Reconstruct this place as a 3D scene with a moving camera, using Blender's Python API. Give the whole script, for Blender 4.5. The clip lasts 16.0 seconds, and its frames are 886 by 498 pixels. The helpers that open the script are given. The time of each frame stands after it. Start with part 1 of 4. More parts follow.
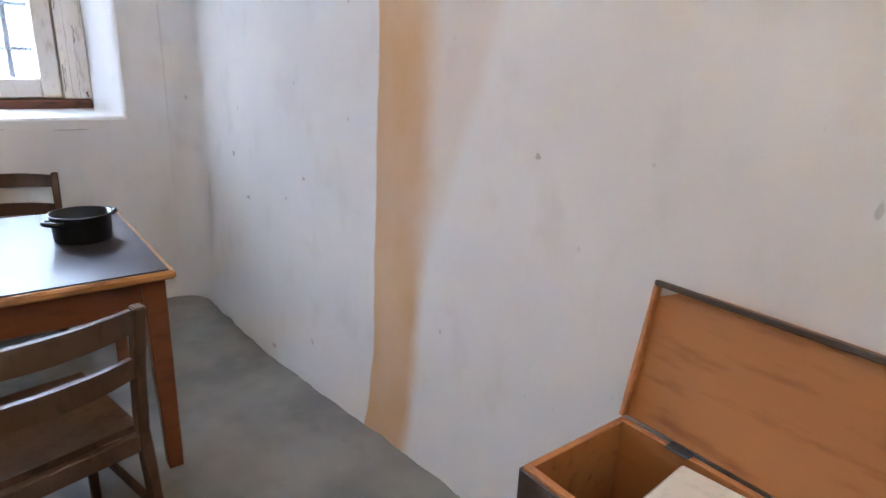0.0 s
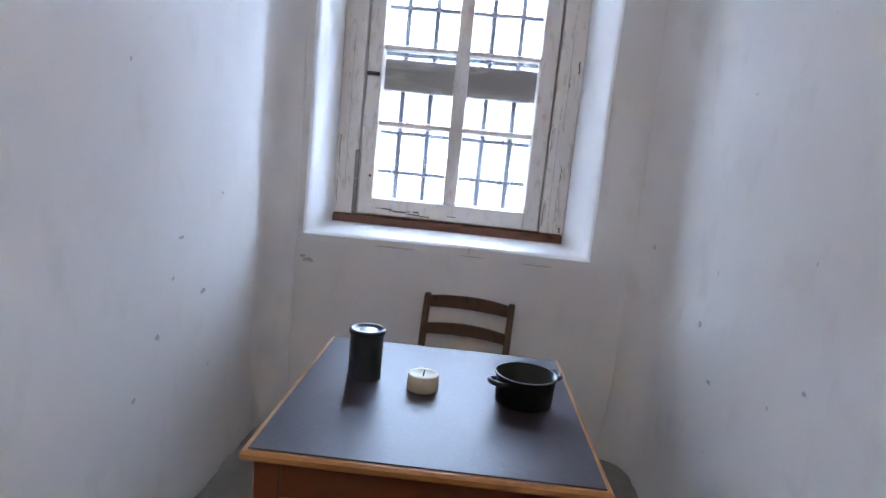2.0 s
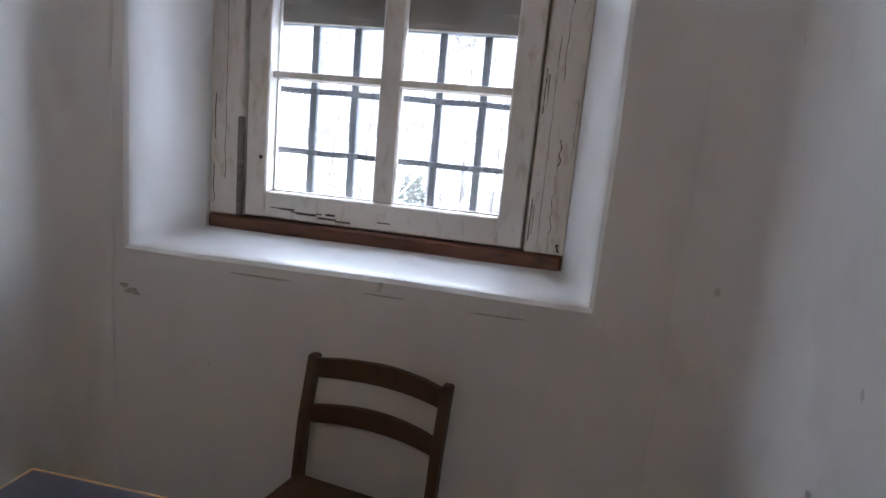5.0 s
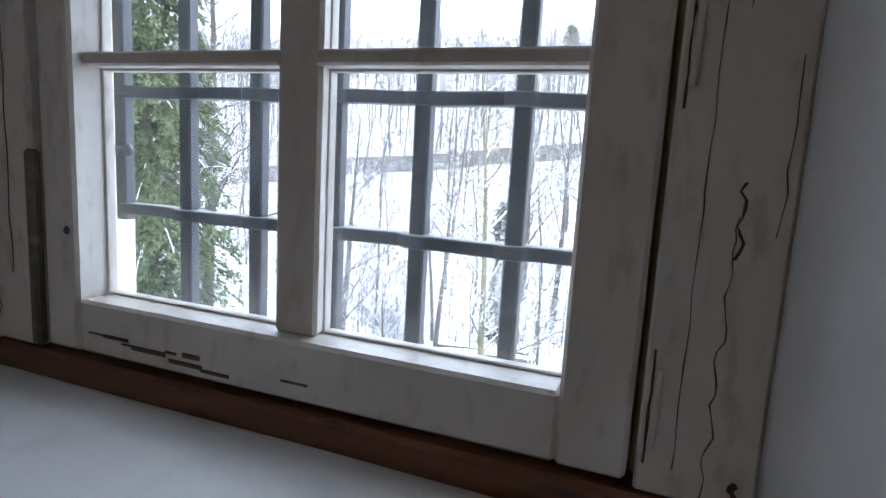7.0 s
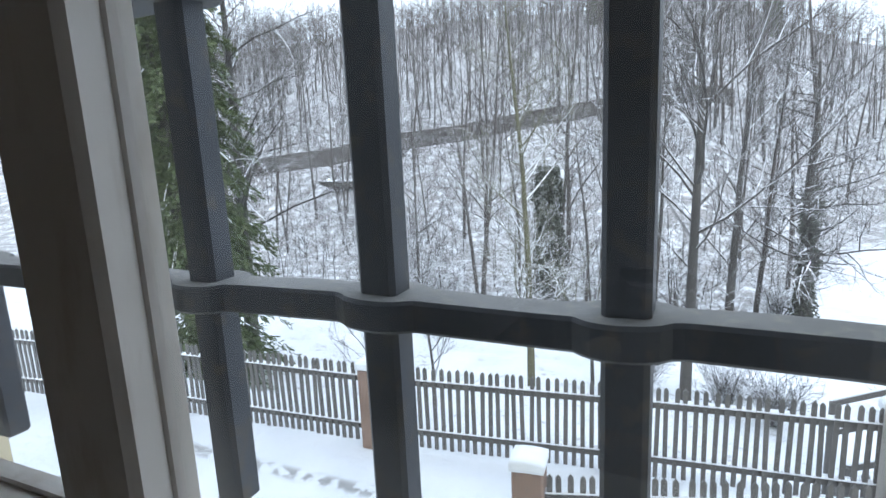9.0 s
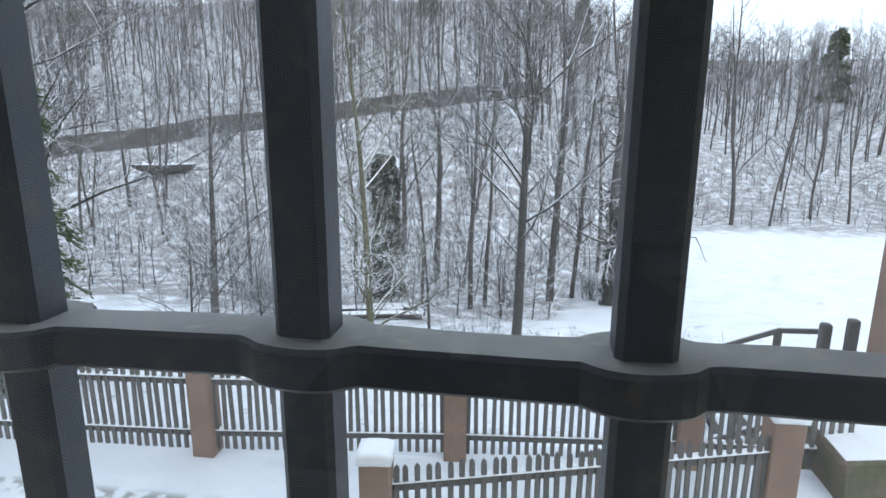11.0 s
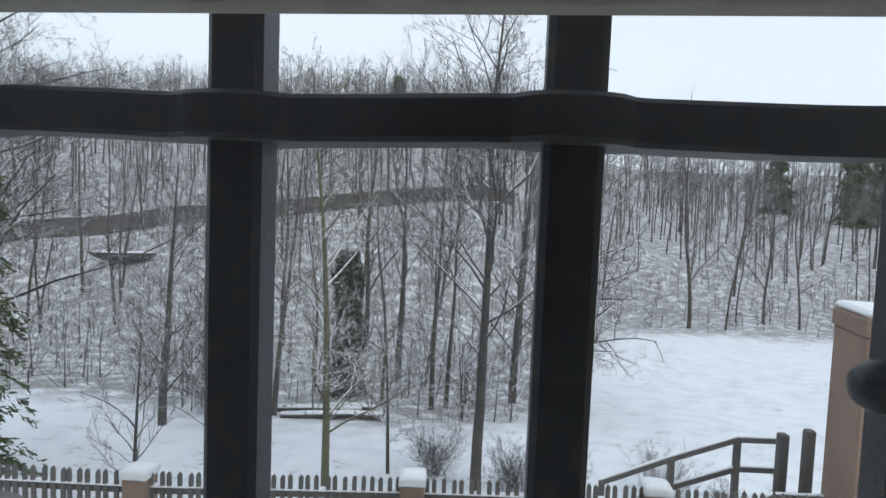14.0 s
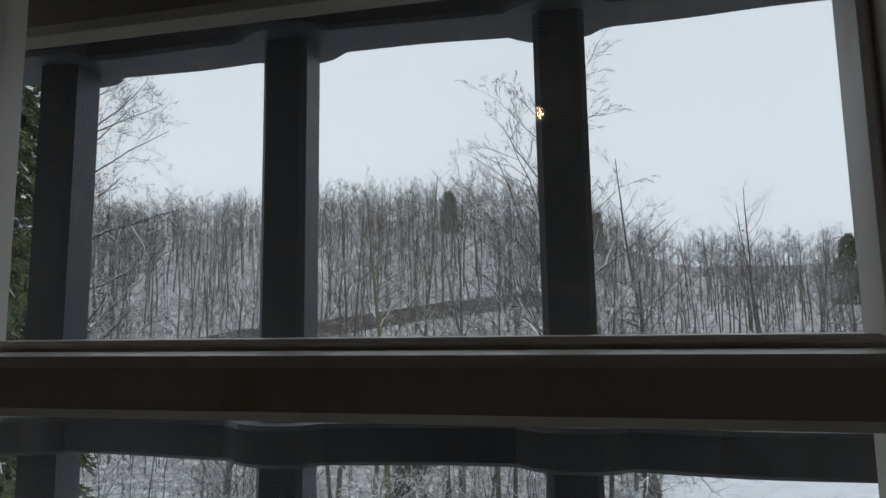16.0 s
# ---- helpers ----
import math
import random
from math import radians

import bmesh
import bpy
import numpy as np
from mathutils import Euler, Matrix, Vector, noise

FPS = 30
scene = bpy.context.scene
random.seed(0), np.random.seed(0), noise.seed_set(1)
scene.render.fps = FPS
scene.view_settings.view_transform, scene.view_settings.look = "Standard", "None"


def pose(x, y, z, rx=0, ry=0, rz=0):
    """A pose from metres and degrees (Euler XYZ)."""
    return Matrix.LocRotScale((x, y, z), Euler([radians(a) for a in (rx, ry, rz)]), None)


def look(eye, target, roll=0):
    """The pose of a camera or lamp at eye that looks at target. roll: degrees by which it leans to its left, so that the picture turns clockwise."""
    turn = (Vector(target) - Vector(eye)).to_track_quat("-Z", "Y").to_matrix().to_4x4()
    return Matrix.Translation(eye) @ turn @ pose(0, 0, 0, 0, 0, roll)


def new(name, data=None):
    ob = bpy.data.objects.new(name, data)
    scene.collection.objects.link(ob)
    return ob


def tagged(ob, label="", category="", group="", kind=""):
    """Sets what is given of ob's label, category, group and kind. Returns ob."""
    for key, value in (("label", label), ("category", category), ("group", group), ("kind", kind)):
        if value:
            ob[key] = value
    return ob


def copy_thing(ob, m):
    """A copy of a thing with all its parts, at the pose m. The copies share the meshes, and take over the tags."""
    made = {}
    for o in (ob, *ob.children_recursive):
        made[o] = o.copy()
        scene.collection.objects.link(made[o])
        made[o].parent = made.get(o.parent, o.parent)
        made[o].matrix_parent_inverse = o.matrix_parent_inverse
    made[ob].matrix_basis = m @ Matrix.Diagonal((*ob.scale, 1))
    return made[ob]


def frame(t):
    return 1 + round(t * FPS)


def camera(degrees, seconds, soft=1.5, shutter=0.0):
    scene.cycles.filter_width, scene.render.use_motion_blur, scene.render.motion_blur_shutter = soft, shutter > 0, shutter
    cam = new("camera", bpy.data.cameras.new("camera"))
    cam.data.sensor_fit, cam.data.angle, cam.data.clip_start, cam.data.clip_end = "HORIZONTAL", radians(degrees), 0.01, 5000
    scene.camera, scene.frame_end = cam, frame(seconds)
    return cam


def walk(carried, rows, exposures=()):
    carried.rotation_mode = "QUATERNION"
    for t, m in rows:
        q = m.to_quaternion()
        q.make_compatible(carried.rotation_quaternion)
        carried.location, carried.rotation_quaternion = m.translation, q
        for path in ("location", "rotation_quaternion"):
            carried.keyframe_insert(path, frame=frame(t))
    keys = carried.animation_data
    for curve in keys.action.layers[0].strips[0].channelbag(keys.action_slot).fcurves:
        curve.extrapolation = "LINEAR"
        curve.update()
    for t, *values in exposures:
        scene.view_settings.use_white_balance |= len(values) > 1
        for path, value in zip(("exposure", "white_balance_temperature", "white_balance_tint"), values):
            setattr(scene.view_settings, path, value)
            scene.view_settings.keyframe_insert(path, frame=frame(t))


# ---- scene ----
cam = camera(73.1, 16.0)
PATH = [
    (0, (0.091, -3.706, 1.439), (1.255, -2.193, 0.843), 2.2),
    (0.5, (0.033, -3.505, 1.474), (0.997, -1.84, 0.927), 4.2),
    (1, (-0.005, -3.322, 1.489), (0.77, -1.569, 0.917), 4.0),
    (1.5, (0.011, -3.196, 1.5), (0.313, -1.286, 0.991), 4.6),
    (2, (0.1, -3.127, 1.545), (0.005, -1.153, 1.242), 5.6),
    (2.5, (0.119, -3.075, 1.577), (-0.18, -1.116, 1.303), 1.2),
    (3, (0.311, -2.841, 1.604), (-0.054, -0.88, 1.467), 3.0),
    (3.5, (0.441, -2.594, 1.589), (0.24, -0.605, 1.53), 3.0),
    (5.8, (0.62, -1.117, 1.513), (0.142, 0.764, 1.032), 4.5),
    (6, (0.621, -0.96, 1.511), (0.137, 0.948, 1.158), 3.5),
    (6.5, (0.599, -0.588, 1.567), (-0.058, 1.279, 1.285), 4.5),
    (7, (0.5, -0.353, 1.57), (-0.214, 1.49, 1.263), 3.3),
    (7.5, (0.384, -0.163, 1.585), (-0.344, 1.669, 1.249), 1.8),
    (8, (0.342, -0.018, 1.551), (-0.387, 1.822, 1.26), 0.4),
    (8.5, (0.326, 0.116, 1.556), (-0.498, 1.913, 1.257), -1.3),
    (9, (0.31, 0.218, 1.55), (-0.523, 1.991, 1.149), -2.6),
    (9.5, (0.298, 0.262, 1.535), (-0.558, 2.033, 1.172), -3.4),
    (10, (0.247, 0.293, 1.55), (-0.304, 2.163, 1.103), -1.3),
    (12.5, (0.2, 0.294, 1.547), (-0.037, 2.237, 1.134), 0.6),
    (13, (0.207, 0.284, 1.572), (-0.032, 2.242, 1.239), 0.6),
    (13.5, (0.212, 0.283, 1.589), (-0.019, 2.254, 1.338), 1.4),
    (14, (0.232, 0.274, 1.619), (0.029, 2.263, 1.486), 2.2),
    (14.5, (0.252, 0.26, 1.659), (0.034, 2.248, 1.65), 0.9),
    (15, (0.266, 0.254, 1.694), (0.012, 2.236, 1.788), 0.2),
    (15.5, (0.273, 0.24, 1.718), (-0.017, 2.21, 1.907), -0.6),
    (16, (0.26, 0.232, 1.731), (-0.121, 2.148, 1.957), -0.9),
]
walk(cam, [(t, look(eye, target, roll)) for t, eye, target, roll in PATH],
     [(0, 4.95, 5500, 13), (1.0, 4.7, 5450, 14), (1.5, 4.7, 5400, 14), (2.0, 4.3, 5300, 15), (3.0, 3.5, 5250, 15), (3.7, 3.12, 5300, 15), (5.8, 3.4, 6200, 15),
      (6.5, 2.75, 6000, 14), (7.0, 1.98, 5900, 13), (7.5, 1.45, 5950, 12), (8.5, 0.7, 6150, 10), (9.5, 0.35, 6150, 10), (12.5, -0.1, 6250, 10), (14.0, -0.42, 6500, 10), (15.0, -0.45, 6600, 10), (16.0, -0.75, 6700, 10)])

# ---- world, sun, exposure ----
world = bpy.data.worlds.new("overcast_sky")
scene.world = world
world.use_nodes = True
wn, wl = world.node_tree.nodes, world.node_tree.links
wn.clear()
sky = wn.new("ShaderNodeTexSky")
sky.sky_type, sky.sun_disc = "NISHITA", False
sky.sun_elevation, sky.sun_rotation = radians(38), radians(150)
sky.air_density, sky.dust_density, sky.ozone_density = 1.0, 4.0, 1.0
grey = wn.new("ShaderNodeHueSaturation")
grey.inputs["Saturation"].default_value = 0.22
veil = wn.new("ShaderNodeMix")
veil.data_type = "RGBA"
veil.inputs["Factor"].default_value = 0.75
veil.inputs["B"].default_value = (10.0, 11.2, 12.7, 1)
back = wn.new("ShaderNodeBackground")
back.inputs["Strength"].default_value = 0.15
wout = wn.new("ShaderNodeOutputWorld")
wl.new(sky.outputs[0], grey.inputs["Color"])
wl.new(grey.outputs[0], veil.inputs["A"])
wl.new(veil.outputs["Result"], back.inputs["Color"])
wl.new(back.outputs[0], wout.inputs["Surface"])

sun_data = bpy.data.lights.new("sun", "SUN")
sun_data.energy, sun_data.angle, sun_data.color = 0.6, radians(40), (1.0, 0.96, 0.9)
sun_ob = new("sun", sun_data)
sun_ob.matrix_world = look((20, -30, 30), (0, 0, 0))


# ---- materials ----
def nodes_of(name, rough=0.6, metal=0.0):
    mat = bpy.data.materials.new(name)
    mat.use_nodes = True
    nt = mat.node_tree
    b = nt.nodes["Principled BSDF"]
    b.inputs["Roughness"].default_value = rough
    b.inputs["Metallic"].default_value = metal
    return mat, nt, b


def add(nt, kind, **sets):
    n = nt.nodes.new(kind)
    for key, value in sets.items():
        n.inputs[key.replace("_", " ")].default_value = value
    return n


def mix(nt, fac, a, b):
    m = nt.nodes.new("ShaderNodeMix")
    m.data_type = "RGBA"
    for slot, v in (("Factor", fac), ("A", a), ("B", b)):
        if isinstance(v, (int, float)):
            m.inputs[slot].default_value = v
        elif isinstance(v, tuple):
            m.inputs[slot].default_value = (*v, 1)
        else:
            nt.links.new(v, m.inputs[slot])
    return m.outputs["Result"]


def ramp(nt, src, lo, hi):
    r = nt.nodes.new("ShaderNodeMapRange")
    r.interpolation_type = "SMOOTHSTEP"
    r.inputs["From Min"].default_value, r.inputs["From Max"].default_value = lo, hi
    nt.links.new(src, r.inputs["Value"])
    return r.outputs["Result"]


def math_node(nt, op, a, b=0.0):
    m = nt.nodes.new("ShaderNodeMath")
    m.operation = op
    for i, v in enumerate((a, b)):
        if isinstance(v, (int, float)):
            m.inputs[i].default_value = v
        else:
            nt.links.new(v, m.inputs[i])
    return m.outputs[0]


def noise_of(nt, scale, detail=4.0, stretch=(1, 1, 1), world_space=True):
    tex = add(nt, "ShaderNodeTexNoise", Scale=scale, Detail=detail)
    mp = nt.nodes.new("ShaderNodeMapping")
    mp.inputs["Scale"].default_value = stretch
    if world_space:
        src = nt.nodes.new("ShaderNodeNewGeometry").outputs["Position"]
    else:
        src = nt.nodes.new("ShaderNodeTexCoord").outputs["Object"]
    nt.links.new(src, mp.inputs["Vector"])
    nt.links.new(mp.outputs[0], tex.inputs["Vector"])
    return tex.outputs["Fac"]


def bump(nt, b, src, strength, dist):
    n = add(nt, "ShaderNodeBump", Strength=strength, Distance=dist)
    nt.links.new(src, n.inputs["Height"])
    nt.links.new(n.outputs[0], b.inputs["Normal"])


def two_scale(name, c1, c2, c3, s1, s2, rough=0.6, metal=0.0, bumps=(0.3, 0.002), stretch=(1, 1, 1), world_space=False, random_tone=0.0, even=False):
    mat, nt, b = nodes_of(name, rough, metal)
    big, small = noise_of(nt, s1, 3, stretch, world_space), noise_of(nt, s2, 5, stretch, world_space)
    col = mix(nt, ramp(nt, big, 0.35, 0.65), c1, c2)
    col = mix(nt, ramp(nt, small, 0.5, 0.75), col, c3)
    if random_tone:
        info = nt.nodes.new("ShaderNodeObjectInfo")
        col = mix(nt, math_node(nt, "MULTIPLY", info.outputs["Random"], random_tone), col, c3)
    nt.links.new(col, b.inputs["Base Color"])
    r = nt.nodes.new("ShaderNodeMapRange")
    r.inputs["To Min"].default_value, r.inputs["To Max"].default_value = max(0.05, rough - 0.1), min(1, rough + 0.12)
    nt.links.new(small, r.inputs["Value"])
    if not even:
        nt.links.new(r.outputs[0], b.inputs["Roughness"])
    if bumps[0]:
        bump(nt, b, small, *bumps)
    return mat


def plaster(name, base, dirt, ochre=False, rough=0.88):
    """Whitewashed plaster: brushed lime, grey scuffs, hand-trowelled relief; ochre: a strip on the side wall, crisp
    towards the window, fainter away from it.
    """
    mat, nt, b = nodes_of(name, rough)
    cloud, blot, fine = noise_of(nt, 1.3, 3), noise_of(nt, 6.0, 5, (1, 1, 0.6)), noise_of(nt, 55, 4)
    specks = noise_of(nt, 17, 2, (1, 1, 0.7))
    col = mix(nt, ramp(nt, cloud, 0.35, 0.7), base, tuple(0.93 * c for c in base))
    col = mix(nt, math_node(nt, "MULTIPLY", ramp(nt, blot, 0.54, 0.75), 0.2), col, dirt)
    col = mix(nt, math_node(nt, "MULTIPLY", ramp(nt, specks, 0.74, 0.79), 0.4), col, (0.3, 0.27, 0.24))
    if ochre:
        pos = nt.nodes.new("ShaderNodeSeparateXYZ")
        nt.links.new(nt.nodes.new("ShaderNodeNewGeometry").outputs["Position"], pos.inputs[0])
        wob = math_node(nt, "MULTIPLY", math_node(nt, "SUBTRACT", blot, 0.5), 0.05)
        y = math_node(nt, "ADD", pos.outputs["Y"], wob)
        left = ramp(nt, y, -1.835, -1.825)
        rise = math_node(nt, "MULTIPLY", ramp(nt, pos.outputs["Z"], 0.45, 1.9), 0.34)
        edge = math_node(nt, "ADD", math_node(nt, "ADD", y, rise), 2.06)
        right = ramp(nt, edge, -0.06, 0.03)
        mask = math_node(nt, "MULTIPLY", math_node(nt, "SUBTRACT", 1.0, left), right)
        core = math_node(nt, "ADD", 0.3, math_node(nt, "MULTIPLY", 0.7, ramp(nt, y, -2.16, -2.03)))
        mask = math_node(nt, "MULTIPLY", mask, core)
        strength = math_node(nt, "MULTIPLY", mask, math_node(nt, "ADD", 0.62, math_node(nt, "MULTIPLY", blot, 0.4)))
        col = mix(nt, strength, col, (0.62, 0.36, 0.14))
    nt.links.new(col, b.inputs["Base Color"])
    h = math_node(nt, "ADD", math_node(nt, "MULTIPLY", blot, 1.0), math_node(nt, "MULTIPLY", fine, 0.18))
    bump(nt, b, h, 0.35, 0.012)
    return mat


WHITE = plaster("lime_plaster", (0.82, 0.81, 0.80), (0.52, 0.48, 0.43))
WHITE_OCHRE = plaster("lime_plaster_with_ochre_strip", (0.82, 0.81, 0.80), (0.52, 0.48, 0.43), True)
SILL = plaster("sill_plaster", (0.84, 0.84, 0.84), (0.42, 0.39, 0.35), rough=0.36)
FACADE = two_scale("cream_render", (0.62, 0.55, 0.38), (0.56, 0.48, 0.33), (0.45, 0.4, 0.3), 1.5, 30, 0.9, world_space=True)
CONCRETE = two_scale("grey_floor_screed", (0.27, 0.265, 0.245), (0.17, 0.17, 0.165), (0.23, 0.225, 0.21), 2.4, 9, 0.5, bumps=(0.2, 0.002), world_space=True)
FRAME = two_scale("old_cream_gloss_paint", (0.77, 0.72, 0.665), (0.71, 0.66, 0.605), (0.6, 0.53, 0.46), 3, 40, 0.42, bumps=(0.15, 0.001), stretch=(1, 1, 0.35), world_space=True)
BARE = two_scale("red_brown_stained_wood", (0.2, 0.075, 0.04), (0.14, 0.06, 0.035), (0.07, 0.04, 0.03), 6, 40, 0.6, stretch=(0.25, 1, 1), world_space=True)
CRACK = two_scale("dark_open_crack", (0.1, 0.07, 0.05), (0.14, 0.1, 0.08), (0.05, 0.04, 0.03), 20, 60, 0.9)
IRON = two_scale("painted_blue_black_iron", (0.045, 0.051, 0.062), (0.055, 0.061, 0.072), (0.1, 0.088, 0.075), 8, 60, 0.5, 0.2, bumps=(0.35, 0.0012), world_space=True)
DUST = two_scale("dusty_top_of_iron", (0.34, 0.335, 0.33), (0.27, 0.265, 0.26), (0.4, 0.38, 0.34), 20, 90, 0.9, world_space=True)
PLANK = two_scale("weathered_grey_plank", (0.2, 0.17, 0.14), (0.15, 0.13, 0.11), (0.3, 0.27, 0.23), 4, 30, 0.75, stretch=(0.2, 1, 1), world_space=True)
OAK = two_scale("orange_brown_varnished_wood", (0.22, 0.07, 0.02), (0.18, 0.056, 0.016), (0.12, 0.037, 0.012), 3, 26, 0.42, bumps=(0.12, 0.001), stretch=(0.3, 1, 1))
EDGE = two_scale("honey_wood_edge", (0.5, 0.25, 0.075), (0.42, 0.2, 0.06), (0.3, 0.13, 0.045), 3, 26, 0.4, bumps=(0.12, 0.001), stretch=(0.3, 0.3, 1))
LINO = two_scale("dark_violet_linoleum", (0.036, 0.03, 0.042), (0.045, 0.038, 0.052), (0.055, 0.048, 0.062), 3, 70, 0.42, bumps=(0.02, 0.0003), even=True)
CHAIR = two_scale("dull_brown_chair_wood", (0.1, 0.056, 0.03), (0.078, 0.043, 0.024), (0.05, 0.028, 0.017), 4, 30, 0.5, bumps=(0.12, 0.001), stretch=(1, 1, 0.4))
ENAMEL = two_scale("black_enamel", (0.012, 0.016, 0.016), (0.016, 0.02, 0.02), (0.018, 0.022, 0.022), 8, 50, 0.28, bumps=(0, 0), even=True)
TIN = two_scale("tinned_steel", (0.55, 0.55, 0.56), (0.45, 0.45, 0.46), (0.35, 0.35, 0.35), 10, 60, 0.25, 0.9, bumps=(0.1, 0.0005))
WAX = two_scale("ivory_wax", (0.78, 0.74, 0.6), (0.72, 0.68, 0.53), (0.66, 0.6, 0.45), 12, 60, 0.5, bumps=(0.1, 0.001))
WICK = two_scale("burnt_wick", (0.03, 0.03, 0.03), (0.05, 0.04, 0.04), (0.02, 0.02, 0.02), 30, 90, 0.9)
CHEST_IN = two_scale("warm_bare_pine", (0.46, 0.2, 0.06), (0.4, 0.165, 0.05), (0.3, 0.11, 0.035), 2.5, 24, 0.5, bumps=(0.12, 0.001), stretch=(1, 0.2, 1))
CHEST_OUT = two_scale("dark_stained_chest_wood", (0.06, 0.04, 0.03), (0.05, 0.033, 0.025), (0.1, 0.07, 0.05), 4, 30, 0.5, stretch=(1, 0.25, 1))
PAPER = two_scale("yellowed_paper", (0.82, 0.8, 0.74), (0.78, 0.75, 0.68), (0.7, 0.66, 0.58), 8, 40, 0.85)
SNOW = two_scale("fresh_snow", (0.86, 0.88, 0.92), (0.8, 0.83, 0.87), (0.76, 0.78, 0.81), 0.7, 9, 0.75, bumps=(0.5, 0.03), world_space=True)
FENCE = two_scale("weathered_grey_fence_wood", (0.13, 0.125, 0.12), (0.1, 0.096, 0.092), (0.19, 0.18, 0.17), 5, 40, 0.85, stretch=(1, 1, 0.25), random_tone=0.5)
SAND = two_scale("red_sandstone", (0.29, 0.2, 0.155), (0.24, 0.165, 0.128), (0.2, 0.15, 0.125), 2, 25, 0.9, bumps=(0.4, 0.006), world_space=True)
MOSS = two_scale("mossy_rubble_stone", (0.15, 0.12, 0.095), (0.1, 0.1, 0.062), (0.2, 0.17, 0.14), 3, 18, 0.95, bumps=(0.7, 0.02), world_space=True)
STONE = two_scale("dark_grey_fieldstone", (0.1, 0.092, 0.085), (0.075, 0.07, 0.066), (0.15, 0.14, 0.135), 1.5, 9, 0.95, bumps=(0.6, 0.03), world_space=True)
LEAF = two_scale("dark_evergreen", (0.06, 0.085, 0.03), (0.075, 0.1, 0.038), (0.11, 0.115, 0.06), 0.9, 8, 0.7, bumps=(0, 0), world_space=True)
IVY = two_scale("dull_ivy", (0.065, 0.072, 0.055), (0.085, 0.09, 0.07), (0.05, 0.055, 0.045), 1.2, 8, 0.6, bumps=(0, 0), world_space=True)
GLOBE = bpy.data.materials.new("lit_opal_glass")
GLOBE.use_nodes = True
GLOBE.node_tree.nodes["Principled BSDF"].inputs["Emission Color"].default_value = (1, 0.72, 0.42, 1)
GLOBE.node_tree.nodes["Principled BSDF"].inputs["Emission Strength"].default_value = 36.0


def bark(name, c1, c2, snow):
    """Bark with snow lying on whatever faces up."""
    mat, nt, b = nodes_of(name, 0.9)
    big, small = noise_of(nt, 1.6, 3), noise_of(nt, 9, 4)
    col = mix(nt, ramp(nt, big, 0.35, 0.65), c1, c2)
    up = nt.nodes.new("ShaderNodeSeparateXYZ")
    nt.links.new(nt.nodes.new("ShaderNodeNewGeometry").outputs["Normal"], up.inputs[0])
    lay = math_node(nt, "MULTIPLY", ramp(nt, up.outputs["Z"], 0.2, 0.55), ramp(nt, small, 1 - snow - 0.12, 1 - snow + 0.12))
    nt.links.new(mix(nt, lay, col, (0.82, 0.84, 0.88)), b.inputs["Base Color"])
    return mat


BARK = bark("dark_grey_bark", (0.085, 0.078, 0.07), (0.06, 0.056, 0.052), 0.62)
BARK_GREEN = bark("greenish_smooth_bark", (0.13, 0.125, 0.075), (0.1, 0.095, 0.062), 0.62)
BARK_FAR = bark("far_grey_bark", (0.098, 0.087, 0.079), (0.072, 0.065, 0.06), 0.44)


def snowy_ground():
    mat, nt, b = nodes_of("snow_with_leaf_litter", 0.8)
    wide, tufts, fine = noise_of(nt, 0.16, 3), noise_of(nt, 1.4, 5), noise_of(nt, 7, 4)
    snow = mix(nt, ramp(nt, tufts, 0.3, 0.7), (0.8, 0.825, 0.865), (0.72, 0.75, 0.8))
    pos = nt.nodes.new("ShaderNodeSeparateXYZ")
    nt.links.new(nt.nodes.new("ShaderNodeNewGeometry").outputs["Position"], pos.inputs[0])
    # the wood's floor starts beyond the meadow
    edge = math_node(nt, "SUBTRACT", pos.outputs["Y"], math_node(nt, "MULTIPLY", ramp(nt, pos.outputs["X"], -1.0, 9.0), 24.0))
    wood = ramp(nt, math_node(nt, "ADD", edge, math_node(nt, "MULTIPLY", wide, 6.0)), 17.5, 22.0)
    litter = math_node(nt, "MULTIPLY", wood, ramp(nt, math_node(nt, "ADD", math_node(nt, "MULTIPLY", tufts, 0.55), math_node(nt, "MULTIPLY", fine, 0.45)), 0.38, 0.53))
    sparse = math_node(nt, "MULTIPLY", ramp(nt, pos.outputs["Y"], 6.5, 9), math_node(nt, "MULTIPLY", ramp(nt, fine, 0.55, 0.66), ramp(nt, tufts, 0.46, 0.6)))
    # trodden line across the yard
    off = math_node(nt, "ABSOLUTE", math_node(nt, "ADD", pos.outputs["Y"], math_node(nt, "MULTIPLY", wide, 0.3)) , 0.0)
    band = math_node(nt, "MULTIPLY", ramp(nt, off, 4.84, 4.98), math_node(nt, "SUBTRACT", 1.0, ramp(nt, off, 5.02, 5.16)))
    near = math_node(nt, "MULTIPLY", ramp(nt, pos.outputs["X"], -6.4, -5.4), math_node(nt, "SUBTRACT", 1.0, ramp(nt, pos.outputs["X"], -2.9, -1.9)))
    trod = math_node(nt, "MULTIPLY", math_node(nt, "MULTIPLY", band, near), ramp(nt, fine, 0.42, 0.56))
    snow = mix(nt, math_node(nt, "MULTIPLY", trod, 0.75), snow, (0.2, 0.19, 0.18))
    col = mix(nt, math_node(nt, "MULTIPLY", litter, 0.78), snow, (0.2, 0.18, 0.165))
    col = mix(nt, math_node(nt, "MULTIPLY", sparse, 0.6), col, (0.25, 0.23, 0.2))
    nt.links.new(col, b.inputs["Base Color"])
    bump(nt, b, math_node(nt, "ADD", tufts, fine), 0.5, 0.06)
    return mat


GROUND = snowy_ground()


